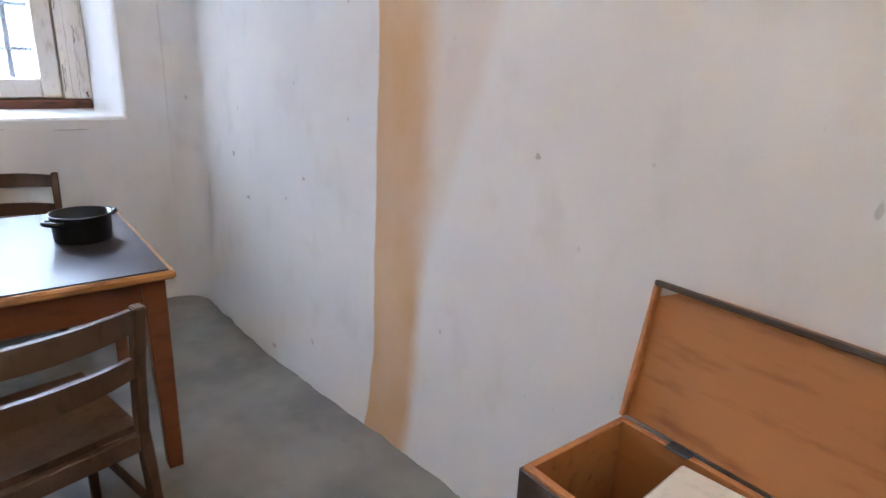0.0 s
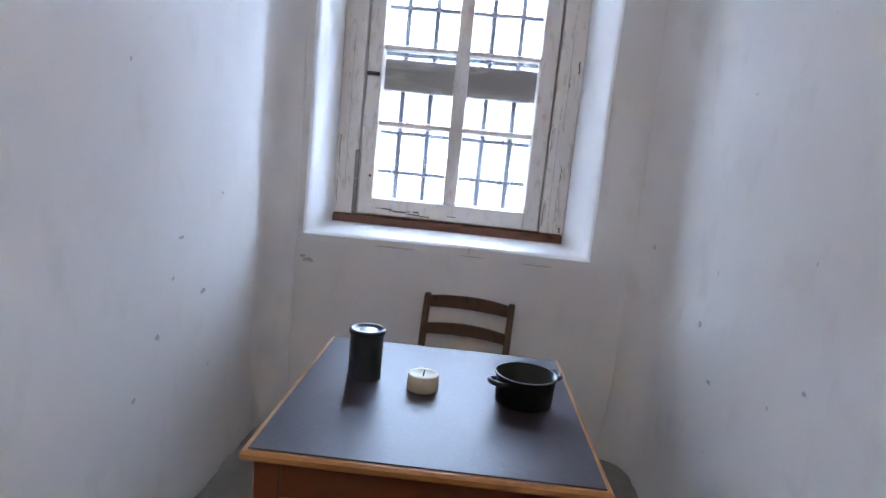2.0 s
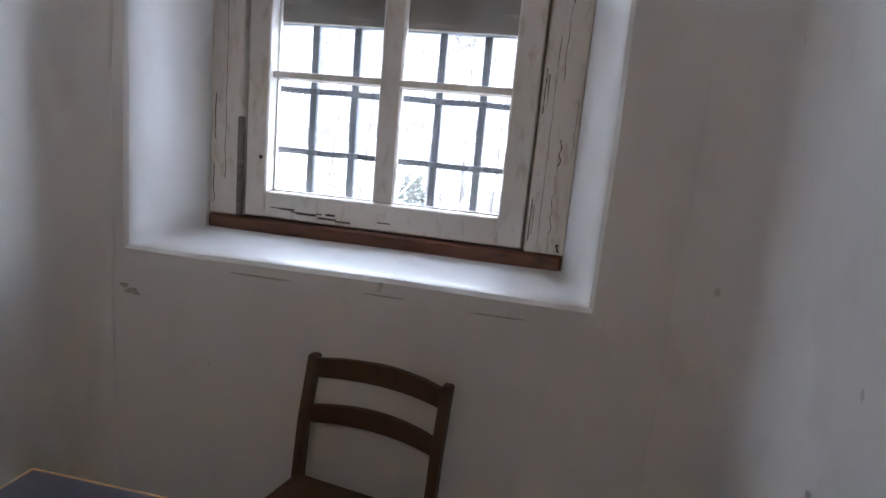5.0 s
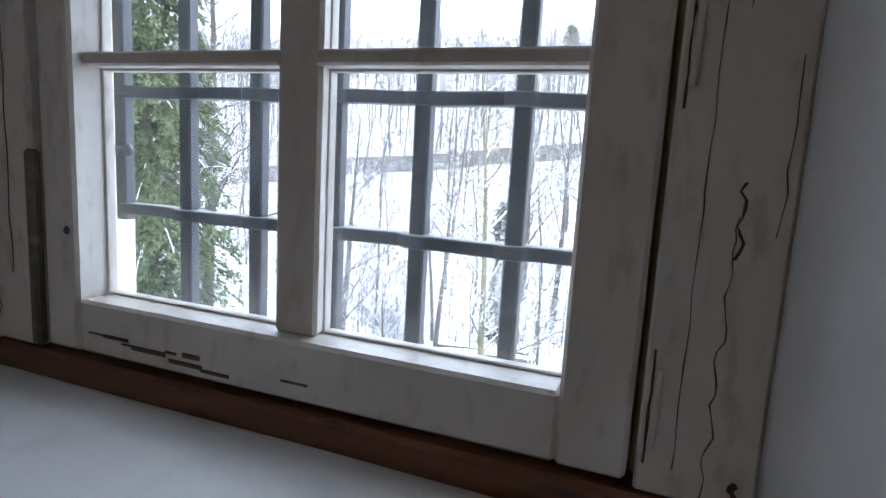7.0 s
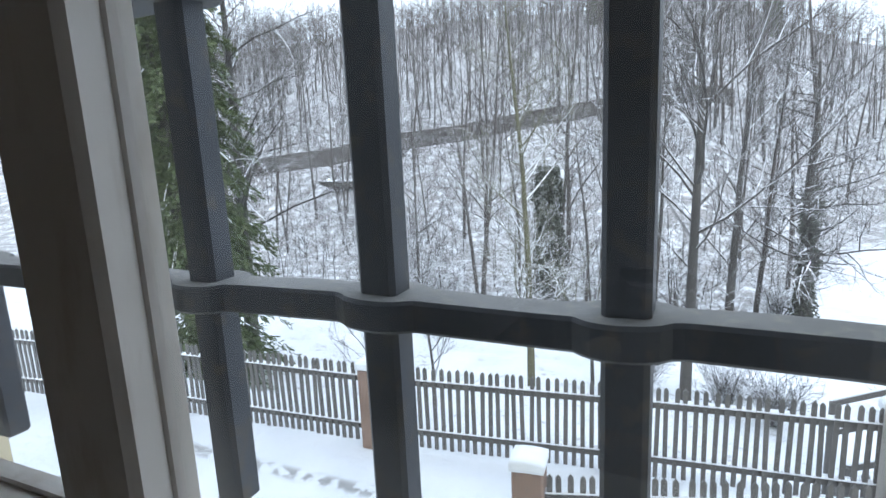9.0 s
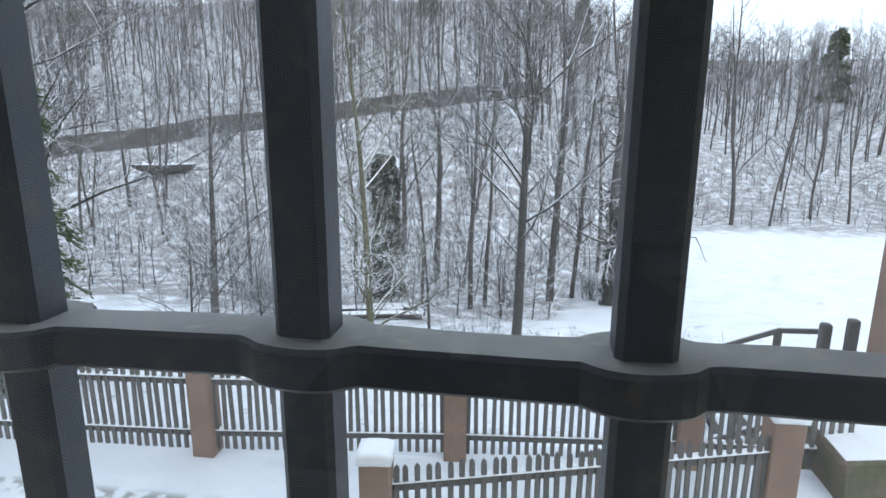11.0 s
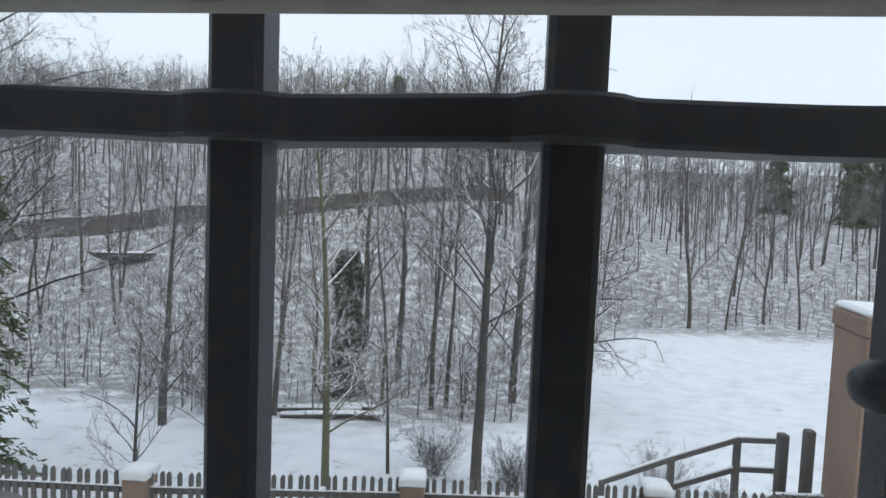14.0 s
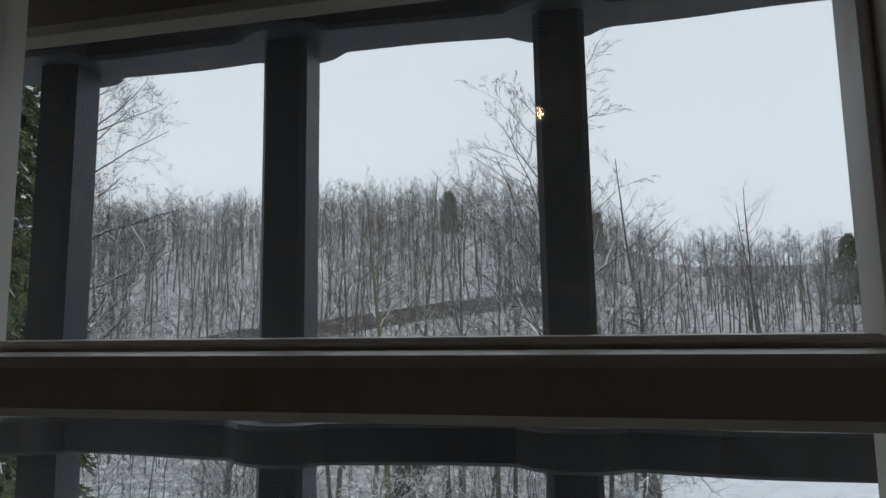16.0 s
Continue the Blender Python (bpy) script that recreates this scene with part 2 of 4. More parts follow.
def clear_glass():
    mat = bpy.data.materials.new("old_window_glass")
    mat.use_nodes = True
    nt = mat.node_tree
    nt.nodes.clear()
    out = nt.nodes.new("ShaderNodeOutputMaterial")
    tr = nt.nodes.new("ShaderNodeBsdfTransparent")
    tr.inputs[0].default_value = (0.975, 0.985, 0.98, 1)
    gl = nt.nodes.new("ShaderNodeBsdfGlossy")
    gl.inputs["Roughness"].default_value = 0.02
    facing = nt.nodes.new("ShaderNodeLayerWeight")
    facing.inputs["Blend"].default_value = 0.5
    edge = math_node(nt, "POWER", facing.outputs["Facing"], 4.0)
    gloss = math_node(nt, "ADD", math_node(nt, "MULTIPLY", edge, 0.6), 0.035)
    wav = noise_of(nt, 6, 2)
    bp = add(nt, "ShaderNodeBump", Strength=0.06, Distance=0.01)
    nt.links.new(wav, bp.inputs["Height"])
    nt.links.new(bp.outputs[0], gl.inputs["Normal"])
    ms = nt.nodes.new("ShaderNodeMixShader")
    nt.links.new(gloss, ms.inputs[0])
    nt.links.new(tr.outputs[0], ms.inputs[1])
    nt.links.new(gl.outputs[0], ms.inputs[2])
    # haze mixed into the glass for flare, lifting the dark parts behind it
    haze_film = nt.nodes.new("ShaderNodeBsdfTranslucent")
    haze_film.inputs["Color"].default_value = (0.8, 0.82, 0.85, 1)
    patchy = ramp(nt, noise_of(nt, 9, 4, (1, 1, 0.45)), 0.35, 0.75)
    amount = math_node(nt, "ADD", 0.006, math_node(nt, "MULTIPLY", patchy, 0.016))
    # the pane with that added haze over it
    dusty = nt.nodes.new("ShaderNodeMixShader")
    nt.links.new(amount, dusty.inputs[0])
    nt.links.new(ms.outputs[0], dusty.inputs[1])
    nt.links.new(haze_film.outputs[0], dusty.inputs[2])
    nt.links.new(dusty.outputs[0], out.inputs["Surface"])
    return mat


GLASS = clear_glass()


# ---- mesh helpers ----
def part(name, bm, material, parent=None, label=""):
    me = bpy.data.meshes.new(name)
    bm.to_mesh(me)
    bm.free()
    me.materials.append(material)
    ob = new(name, me)
    if parent is not None:
        ob.parent = parent
    if label:
        ob["label"] = label
    return ob


def raw(name, verts, faces, material, parent=None, smooth=False):
    me = bpy.data.meshes.new(name)
    me.from_pydata(verts, [], faces)
    me.materials.append(material)
    if smooth:
        me.polygons.foreach_set("use_smooth", [True] * len(me.polygons))
    me.update()
    ob = new(name, me)
    if parent is not None:
        ob.parent = parent
    return ob


def box(lo, hi, bev=0.004, m=None, bm=None):
    """A bevelled block between two corners, into a bmesh."""
    piece = bmesh.new()
    bmesh.ops.create_cube(piece, size=1)
    c = [(a + b) / 2 for a, b in zip(lo, hi)]
    s = [abs(b - a) for a, b in zip(lo, hi)]
    bmesh.ops.transform(piece, matrix=Matrix.Translation(c) @ Matrix.Diagonal((*s, 1)), verts=piece.verts)
    if bev:
        bmesh.ops.bevel(piece, geom=list(piece.edges), offset=min(bev, min(s) * 0.4), segments=1, affect="EDGES")
    if m is not None:
        bmesh.ops.transform(piece, matrix=m, verts=piece.verts)
    if bm is None:
        return piece
    tmp = bpy.data.meshes.new("tmp")
    piece.to_mesh(tmp)
    piece.free()
    bm.from_mesh(tmp)
    bpy.data.meshes.remove(tmp)
    return bm


def lathe(profile, n=32, smooth=True):
    """A turned body from (radius, height) pairs."""
    bm = bmesh.new()
    rings = []
    for r, z in profile:
        if r < 1e-5:
            rings.append([bm.verts.new((0, 0, z))])
        else:
            rings.append([bm.verts.new((r * math.cos(a * math.tau / n), r * math.sin(a * math.tau / n), z)) for a in range(n)])
    for a, b in zip(rings, rings[1:]):
        for i in range(n):
            j = (i + 1) % n
            if len(a) == 1 and len(b) == 1:
                continue
            if len(a) == 1:
                bm.faces.new((a[0], b[j], b[i]))
            elif len(b) == 1:
                bm.faces.new((a[i], a[j], b[0]))
            else:
                bm.faces.new((a[i], a[j], b[j], b[i]))
    for f in bm.faces:
        f.smooth = smooth
    bmesh.ops.recalc_face_normals(bm, faces=bm.faces)
    return bm


def tube(points, radius, n=8):
    """A round rod along a line of points."""
    bm = bmesh.new()
    rings = []
    for i, p in enumerate(points):
        p = Vector(p)
        d = (Vector(points[min(i + 1, len(points) - 1)]) - Vector(points[max(i - 1, 0)])).normalized()
        u = d.orthogonal().normalized()
        v = d.cross(u)
        rings.append([bm.verts.new(p + radius * (math.cos(k * math.tau / n) * u + math.sin(k * math.tau / n) * v)) for k in range(n)])
    for a, b in zip(rings, rings[1:]):
        for k in range(n):
            best = min(range(n), key=lambda q: (b[q].co - a[k].co).length) if k == 0 else (shift + k) % n
            if k == 0:
                shift = best
            bm.faces.new((a[k], a[(k + 1) % n], b[(shift + k + 1) % n], b[(shift + k) % n]))
    bm.faces.new(rings[0][::-1])
    bm.faces.new(rings[-1])
    bmesh.ops.recalc_face_normals(bm, faces=bm.faces)
    for f in bm.faces:
        f.smooth = len(f.verts) == 4
    return bm


def empty(name, m, label, category, group=""):
    ob = new(name)
    ob.matrix_basis = m
    return tagged(ob, label, category, group)


def grid_sheet(name, fn, us, vs, material, parent=None, flip=False):
    verts = [fn(u, v) for v in vs for u in us]
    n = len(us)
    faces = []
    for j in range(len(vs) - 1):
        for i in range(n - 1):
            q = (j * n + i, j * n + i + 1, (j + 1) * n + i + 1, (j + 1) * n + i)
            faces.append(q[::-1] if flip else q)
    return raw(name, verts, faces, material, parent, True)


def steps(a, b, n):
    return [a + (b - a) * i / n for i in range(n + 1)]


# ---- the cell ----
H, BACK = 3.25, -4.9


def uneven(a, b, amp, seed=0.0):
    return amp * noise.noise((a * 1.1 + seed, b * 1.1 - seed, seed)) + 0.3 * amp * noise.noise((a * 4 + seed, b * 4, seed))


def crumbs(y, z):
    """Ragged plaster along the foot of the walls."""
    return 0.016 * max(0.0, 1 - z / 0.13) * noise.noise((y * 9.0, z * 6.0, 2.0))


def corner(y, z, r=0.17):
    """How far the trowelled plaster rounds off the corner at the window wall."""
    d = min(r * 0.9999, max(0.0, r + y))
    return r - math.sqrt(max(0.0, r * r - d * d))


def right_x(y, z):
    base = 1.07 - 0.03 * max(0.0, 1 + y) + max(0.0, -1.0 - y) * 0.118
    foot = 0.055 * (1 - min(1.0, max(0.0, z) / 0.55)) ** 2
    return base + 0.045 - foot - corner(y, z) + uneven(y, z, 0.012, 3.1) + crumbs(y, z)


def left_x(y, z):
    foot = 0.03 * (1 - min(1.0, max(0.0, z) / 0.5)) ** 2
    return -1.0 + foot + corner(y, z) + uneven(y, z, 0.012, 7.7) - crumbs(y, z)


def solid_wall(name, inner, outward, us, vs, thick, material, label):
    """A wall whose inner face is uneven plaster, with a flat back."""
    n, m = len(us), len(vs)
    front = [inner(u, v) for v in vs for u in us]
    rear = [tuple(Vector(p) + Vector(outward) * thick) for p in front]
    faces = []
    for j in range(m - 1):
        for i in range(n - 1):
            q = (j * n + i, j * n + i + 1, (j + 1) * n + i + 1, (j + 1) * n + i)
            faces.append(q)
            faces.append(tuple(k + n * m for k in q[::-1]))
    ring = [i for i in range(n)] + [j * n + n - 1 for j in range(1, m)] + [(m - 1) * n + i for i in range(n - 2, -1, -1)] + [j * n for j in range(m - 2, 0, -1)]
    for a, b in zip(ring, ring[1:] + ring[:1]):
        faces.append((b, a, a + n * m, b + n * m))
    ob = raw(name, front + rear, faces, material, None, False)
    bm = bmesh.new()
    bm.from_mesh(ob.data)
    bmesh.ops.recalc_face_normals(bm, faces=bm.faces)
    bm.to_mesh(ob.data)
    bm.free()
    ob.data.polygons.foreach_set("use_smooth", [True] * len(ob.data.polygons))
    return tagged(ob, label, "wall", kind="structure")


zs = [-0.08, 0, 0.05, 0.12, 0.2, 0.3, 0.42] + steps(0.55, H + 0.08, 24)
solid_wall("wall_right", lambda y, z: (right_x(y, z), y, z), (1, 0, 0), steps(BACK - 0.06, -0.19, 90) + [-0.17 + 0.172 * math.sin(radians(a)) for a in range(0, 91, 6)], zs, 0.3, WHITE_OCHRE, "whitewashed plaster wall with an ochre strip")
solid_wall("wall_left", lambda y, z: (left_x(y, z), y, z), (-1, 0, 0), steps(BACK - 0.06, -0.19, 90) + [-0.17 + 0.172 * math.sin(radians(a)) for a in range(0, 91, 6)], zs, 0.3, WHITE, "scuffed whitewashed plaster side wall")
solid_wall("wall_back", lambda x, z: (x, BACK + uneven(x, z, 0.01, 1.2), z), (0, -1, 0), steps(-1.2, 1.8, 20), zs, 0.3, WHITE, "plain whitewashed plaster end wall")

# window wall: niche, with splayed sides, worn round edges and an outer opening
NL, NR, NB, NT = -0.795, 0.712, 1.09, 2.93
IL, IR, IB, IT = -0.755, 0.624, 1.108, 2.86
DEEP, FACE = 0.47, 0.73
OL, OR, OB, OT = -0.61, 0.462, 1.215, 2.66
# the outer reveal splays towards the facade
FL, FR, FB, FT = -0.735, 0.505, 1.0, 2.7


def window_wall():
    """The wall round the niche as a tunnel of rectangular rings, plus the flat faces in front and behind."""
    verts, faces = [], []

    def ring(l, r, b, t, y, n=18, wob=0.0):
        pts = []
        for i in range(n):
            pts.append((l + (r - l) * i / n, b))
        for i in range(n):
            pts.append((r, b + (t - b) * i / n))
        for i in range(n):
            pts.append((r - (r - l) * i / n, t))
        for i in range(n):
            pts.append((l, t - (t - b) * i / n))
        start = len(verts)
        for x, z in pts:
            verts.append((x + uneven(z, y * 3, wob, 2.2), y + uneven(x, z, wob * 0.6, 5.5), z + uneven(x, y * 3, wob, 9.1)))
        return list(range(start, start + 4 * n))

    rings = [
        ring(-1.3, 1.5, -0.3, H, 0.0),
        ring(NL - 0.05, NR + 0.05, NB - 0.05, NT + 0.05, 0.0, wob=0.004),
        ring(NL - 0.012, NR + 0.012, NB - 0.012, NT + 0.012, 0.003, wob=0.008),
        ring(NL, NR, NB, NT, 0.016, wob=0.008),
        ring(NL + 0.008, NR - 0.01, NB + 0.004, NT - 0.01, 0.08, wob=0.008),
        ring(-0.78, 0.675, 1.1, 2.9, 0.22, wob=0.008),
        ring(IL, IR, IB, IT, 0.385, wob=0.006),
        ring(IL, IR, IB, IT, DEEP),
        ring(OL, OR, OB, OT, DEEP),
        ring(FL, FR, FB, FT, FACE),
        ring(-6, 5.5, -2.3, 5.5, FACE),
        ring(-6, 5.5, -2.3, 5.5, 0.3),
        ring(-1.3, 1.5, -0.3, H, 0.3),
    ]
    mats = []
    for k, (a, b) in enumerate(zip(rings, rings[1:] + rings[:1])):
        n = len(a)
        for i in range(n):
            j = (i + 1) % n
            faces.append((a[i], a[j], b[j], b[i]))
            mats.append(1 if 7 <= k <= 10 else (2 if 2 <= k <= 5 and i < 18 else 0))
    ob = raw("wall_window", verts, faces, WHITE)
    ob.data.materials.append(FACADE)
    ob.data.materials.append(SILL)
    bm = bmesh.new()
    bm.from_mesh(ob.data)
    bmesh.ops.recalc_face_normals(bm, faces=bm.faces)
    bm.to_mesh(ob.data)
    bm.free()
    ob.data.polygons.foreach_set("material_index", mats)
    ob.data.polygons.foreach_set("use_smooth", [3 <= k // 72 <= 5 for k in range(len(mats))])
    return tagged(ob, "thick whitewashed wall with a deep splayed window niche", "wall", kind="structure")


window_wall()
grid = grid_sheet("floor", lambda x, y: (x, y, 0.004 * noise.noise((x * 2, y * 2, 0))), steps(-1.2, 1.85, 40), steps(BACK - 0.1, 0.02, 70), CONCRETE)
tagged(grid, "worn grey cement screed floor", "floor", kind="structure")
sl = part("floor_slab", box((-1.3, BACK - 0.3, -0.3), (1.9, 0.0, -0.012), 0), CONCRETE)
tagged(sl, "concrete slab under the cell floor", "slab", kind="structure")
ce = part("ceiling", box((-1.3, BACK - 0.3, H), (1.9, 0.3, H + 0.25), 0), WHITE)
tagged(ce, "plain whitewashed ceiling", "ceiling", kind="structure")

# ---- the window ----
window = empty("window_1", pose(0, 0, 0), "old cream-painted wooden casement in a deep niche", "window")
window["kind"] = "structure"
FY = 0.402


def board(name, lo, hi, mat=FRAME, bev=0.004, parent=window, label=""):
    return part(name, box(lo, hi, bev), mat, parent, label)


board("lining_board", (IL, FY + 0.006, 1.16), (-0.622, 0.468, IT))
board("lining_board", (0.484, FY + 0.006, 1.16), (IR, 0.468, IT))
board("lining_board", (-0.62, FY + 0.008, 2.665), (0.482, 0.468, IT))
board("sill_strip", (IL + 0.004, FY - 0.006, 1.096), (IR - 0.004, 0.468, 1.158), BARE, 0.008, label="red-brown bare wooden strip under the casement")
sash = empty("casement_frame", pose(0, 0, 0), "cream-painted casement frame with peeling corners", "window frame")
sash.parent = window
SL, SR, SB, ST = -0.608, 0.474, 1.165, 2.655
GL, GR, GB, GT = -0.522, 0.38, 1.266, 2.602
board("stile", (SL, FY + 0.012, SB), (GL, 0.5, ST), parent=sash, bev=0.006)
board("stile", (GR, FY + 0.012, SB), (SR, 0.5, ST), parent=sash, bev=0.006)
board("bottom_rail", (GL, FY + 0.014, SB), (GR, 0.5, GB), parent=sash, bev=0.006)
board("top_rail", (GL, FY + 0.014, GT), (GR, 0.5, ST), parent=sash, bev=0.006)
ML, MR = -0.103, -0.022
# the mullion sits back from the stiles and tapers towards the glass
post = box((ML, 0.444, GB), (MR, 0.504, GT), 0.006)
for v in post.verts:
    if v.co.y > 0.47:
        v.co.x += 0.012 if v.co.x < (ML + MR) / 2 else -0.012
part("mullion", post, FRAME, sash)
ML, MR = ML + 0.009, MR - 0.009
for zb in (1.694, 2.131):
    for l, r in ((GL, ML), (MR, GR)):
        board("glazing_bar", (l, FY + 0.036, zb), (r, 0.5, zb + 0.024), parent=sash, bev=0.004)
rows_z = ((GB, 1.694), (1.718, 2.131), (2.155, GT))
for l, r in ((GL, ML), (MR, GR)):
    for b, t in rows_z:
        # inner rebate with a putty bead, then the pane
        for lo, hi in (((l, 0.476, b), (l + 0.005, 0.498, t)), ((r - 0.005, 0.476, b), (r, 0.498, t)),
                       ((l + 0.005, 0.476, b), (r - 0.005, 0.498, b + 0.005)), ((l + 0.005, 0.476, t - 0.004), (r - 0.005, 0.498, t))):
            board("putty_bead", lo, hi, bev=0.003, parent=sash)
        pane = part("pane", box((l + 0.003, 0.484, b + 0.003), (r - 0.003, 0.4865, t - 0.003), 0), GLASS, window, "clear old window pane with specks of dirt and added haze")
        pane.visible_shadow = False

# cracks, chips and a bare strip in the old paint
rng = random.Random(4)


def crack(points, width, y, parent=window, name="crack"):
    bm = bmesh.new()
    prev = None
    for k, (x, z) in enumerate(points):
        w = width * (0.12 + 0.42 * rng.random())
        a, b, c, d = (bm.verts.new((x - w, y, z)), bm.verts.new((x + w, y, z)), bm.verts.new((x + w * 0.3, y - 0.0016, z)), bm.verts.new((x - w * 0.3, y - 0.0016, z)))
        if prev:
            bm.faces.new((prev[0], prev[3], d, a))
            bm.faces.new((prev[3], prev[2], c, d))
            bm.faces.new((prev[2], prev[1], b, c))
        prev = (a, b, c, d)
    return part(name, bm, CRACK, parent)


def wander(x, z0, z1, amp, n=26):
    out = []
    for i in range(n + 1):
        out.append((x + amp * 0.9 * (rng.random() - 0.5) + amp * 0.35 * math.sin(i * 1.3), z0 + (z1 - z0) * i / n))
    return out


yb = FY + 0.0055
crack(wander(0.565, 1.17, 1.52, 0.007), 0.0022, yb)
crack(wander(0.6, 1.17, 1.2, 0.008, 5), 0.012, yb)
crack(wander(0.571, 1.47, 1.56, 0.009, 9), 0.004, yb)
crack(wander(0.528, 1.2, 1.9, 0.002), 0.0018, yb)
crack(wander(0.55, 1.75, 2.3, 0.006), 0.002, yb)
crack(wander(0.61, 1.5, 1.7, 0.008, 8), 0.0018, yb)
crack(wander(0.6, 2.08, 2.15, 0.004, 5), 0.01, yb)
crack(wander(0.555, 2.0, 2.06, 0.006, 5), 0.006, yb)
crack(wander(-0.69, 1.3, 2.2, 0.004), 0.0016, yb)
crack(wander(-0.735, 1.45, 1.62, 0.004, 6), 0.005, yb)
crack(wander(-0.738, 1.2, 1.35, 0.01, 6), 0.003, yb)
board("bare_strip", (-0.64, FY - 0.001, 1.162), (-0.615, FY + 0.02, 1.54), PLANK, 0.006, label="bare dark wood where a fitting came off")
for k in range(9):
    x0 = -0.5 + 0.05 * k * (0.7 + 0.4 * rng.random())
    z0 = 1.205 - 0.008 * rng.random() * k * 0.6
    board("paint_chip", (x0, FY + 0.0115, z0), (x0 + 0.02 + 0.06 * rng.random(), FY + 0.016, z0 + 0.003 + 0.006 * rng.random()), CRACK, 0.001)
for x0, z0, w in ((-0.62, 2.72, 0.05), (0.15, 2.7, 0.28), (0.42, 2.76, 0.06)):
    board("paint_chip", (x0, FY + 0.004, z0), (x0 + w, FY + 0.008, z0 + 0.008), CRACK, 0.001)
catch = part("window_catch", box((-0.605, FY - 0.008, 1.972), (-0.53, FY + 0.012, 1.992), 0.004), IRON, window, "small black iron window catch")
part("screw_head", lathe([(0, 0.004), (0.006, 0.003), (0.008, 0)], 12), IRON, window).matrix_basis = pose(-0.545, FY + 0.012, 1.395, 90)
hinge_pts = [(0.5, FY + 0.0, 1.225), (0.502, FY - 0.004, 1.28), (0.502, FY - 0.004, 1.33)]
part("hinge_pin", tube(hinge_pts, 0.005, 8), FRAME, window)
part("hinge_pin", tube([(x, y, z + 0.44) for x, y, z in hinge_pts], 0.005, 8), FRAME, window)
for z0 in (1.2, 1.64):
    crack(wander(0.494, z0, z0 + 0.15, 0.001, 8), 0.004, yb)

# scuffs and hairlines on the plaster
SCUFF = two_scale("grey_scuffed_plaster", (0.5, 0.47, 0.44), (0.56, 0.53, 0.5), (0.4, 0.37, 0.34), 30, 90, 0.95)


def scuff(place, across, w, h):
    """A small irregular patch, a hair proud of the wall. across: the wall's direction, its outward normal comes from it."""
    bm = bmesh.new()
    a = Vector(across)
    up = Vector((0, 0, 1))
    nrm = a.cross(up)
    rim = []
    for k in range(11):
        t = k * math.tau / 11
        q = 0.55 + 0.45 * rng.random()
        rim.append(bm.verts.new(Vector(place) + a * (w * q * math.cos(t)) + up * (h * q * math.sin(t)) + nrm * 0.0004))
    mid = bm.verts.new(Vector(place) + nrm * 0.0022)
    for k in range(11):
        bm.faces.new((rim[k], rim[(k + 1) % 11], mid))
    return tagged(part("plaster_scuff", bm, SCUFF), "small grey scuff on the whitewashed plaster", "scuff", kind="structure")


scuff((-0.77, -0.004, 0.932), (1, 0, 0), 0.04, 0.014)
scuff((-0.8, -0.004, 0.95), (1, 0, 0), 0.02, 0.01)
scuff((0.45, -0.004, 1.03), (1, 0, 0), 0.1, 0.004)
scuff((-0.3, -0.004, 1.045), (1, 0, 0), 0.14, 0.004)
scuff((0.1, -0.004, 1.04), (1, 0, 0), 0.1, 0.003)
for y, z, w, h in ((-0.75, 1.89, 0.008, 0.008), (-1.167, 0.823, 0.01, 0.01), (-1.328, 0.94, 0.014, 0.011), (-0.6, 0.95, 0.02, 0.02), (-0.75, 0.75, 0.03, 0.012),
                   (-1.085, 0.07, 0.025, 0.02), (-2.55, 1.2, 0.012, 0.012), (-2.95, 0.95, 0.012, 0.01), (-3.2, 0.8, 0.05, 0.03)):
    scuff((right_x(y, z) - 0.004, y, z), (0, -1, 0), w, h)
for y, z, w, h in ((-1.0, 1.0, 0.012, 0.01), (-0.75, 0.9, 0.03, 0.014), (-1.1, 0.8, 0.02, 0.016), (-1.3, 1.75, 0.01, 0.01), (-0.95, 1.15, 0.03, 0.008), (-1.25, 0.62, 0.018, 0.014), (-0.6, 1.3, 0.012, 0.008)):
    scuff((left_x(y, z) + 0.004, y, z), (0, 1, 0), w, h)

# ---- iron grille outside the glass ----
grille = empty("iron_window_grille", pose(0, 0, 0), "heavy black wrought-iron bars with pierced cross rails", "window grille")
BX = [-0.584, -0.411, -0.241, -0.073, 0.094, 0.263, 0.429]
BZ = [1.424, 1.662, 1.918, 2.125, 2.395]
GY = 0.577


def rail_mesh(z, hh=0.0115):
    """A flat rail that swells round every upright it is pierced by."""
    bm = bmesh.new()
    xs = []
    for k in range(161):
        xs.append(BX[0] + (BX[-1] - BX[0]) * k / 160)
    def half(x):
        d = min(abs(x - b) for b in BX[1:-1])
        return 0.0175 + 0.0125 * max(0.0, 1 - (d / 0.027) ** 2) ** 0.55 + 0.0006 * math.sin(x * 60)
    rows = []
    for x in xs:
        h = half(x)
        dz = 0.0012 * math.sin(x * 23 + z * 9)
        c = 0.0025
        sect = [(-h, -hh + c), (-h + c, -hh), (h - c, -hh), (h, -hh + c), (h, hh - c), (h - c, hh), (-h + c, hh), (-h, hh - c)]
        rows.append([bm.verts.new((x, GY + sy, z + sz + dz)) for sy, sz in sect])
    for a, b in zip(rows, rows[1:]):
        for k in range(8):
            f = bm.faces.new((a[k], b[k], b[(k + 1) % 8], a[(k + 1) % 8]))
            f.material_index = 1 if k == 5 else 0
    bm.faces.new(rows[0])
    bm.faces.new(rows[-1][::-1])
    bmesh.ops.recalc_face_normals(bm, faces=bm.faces)
    return bm


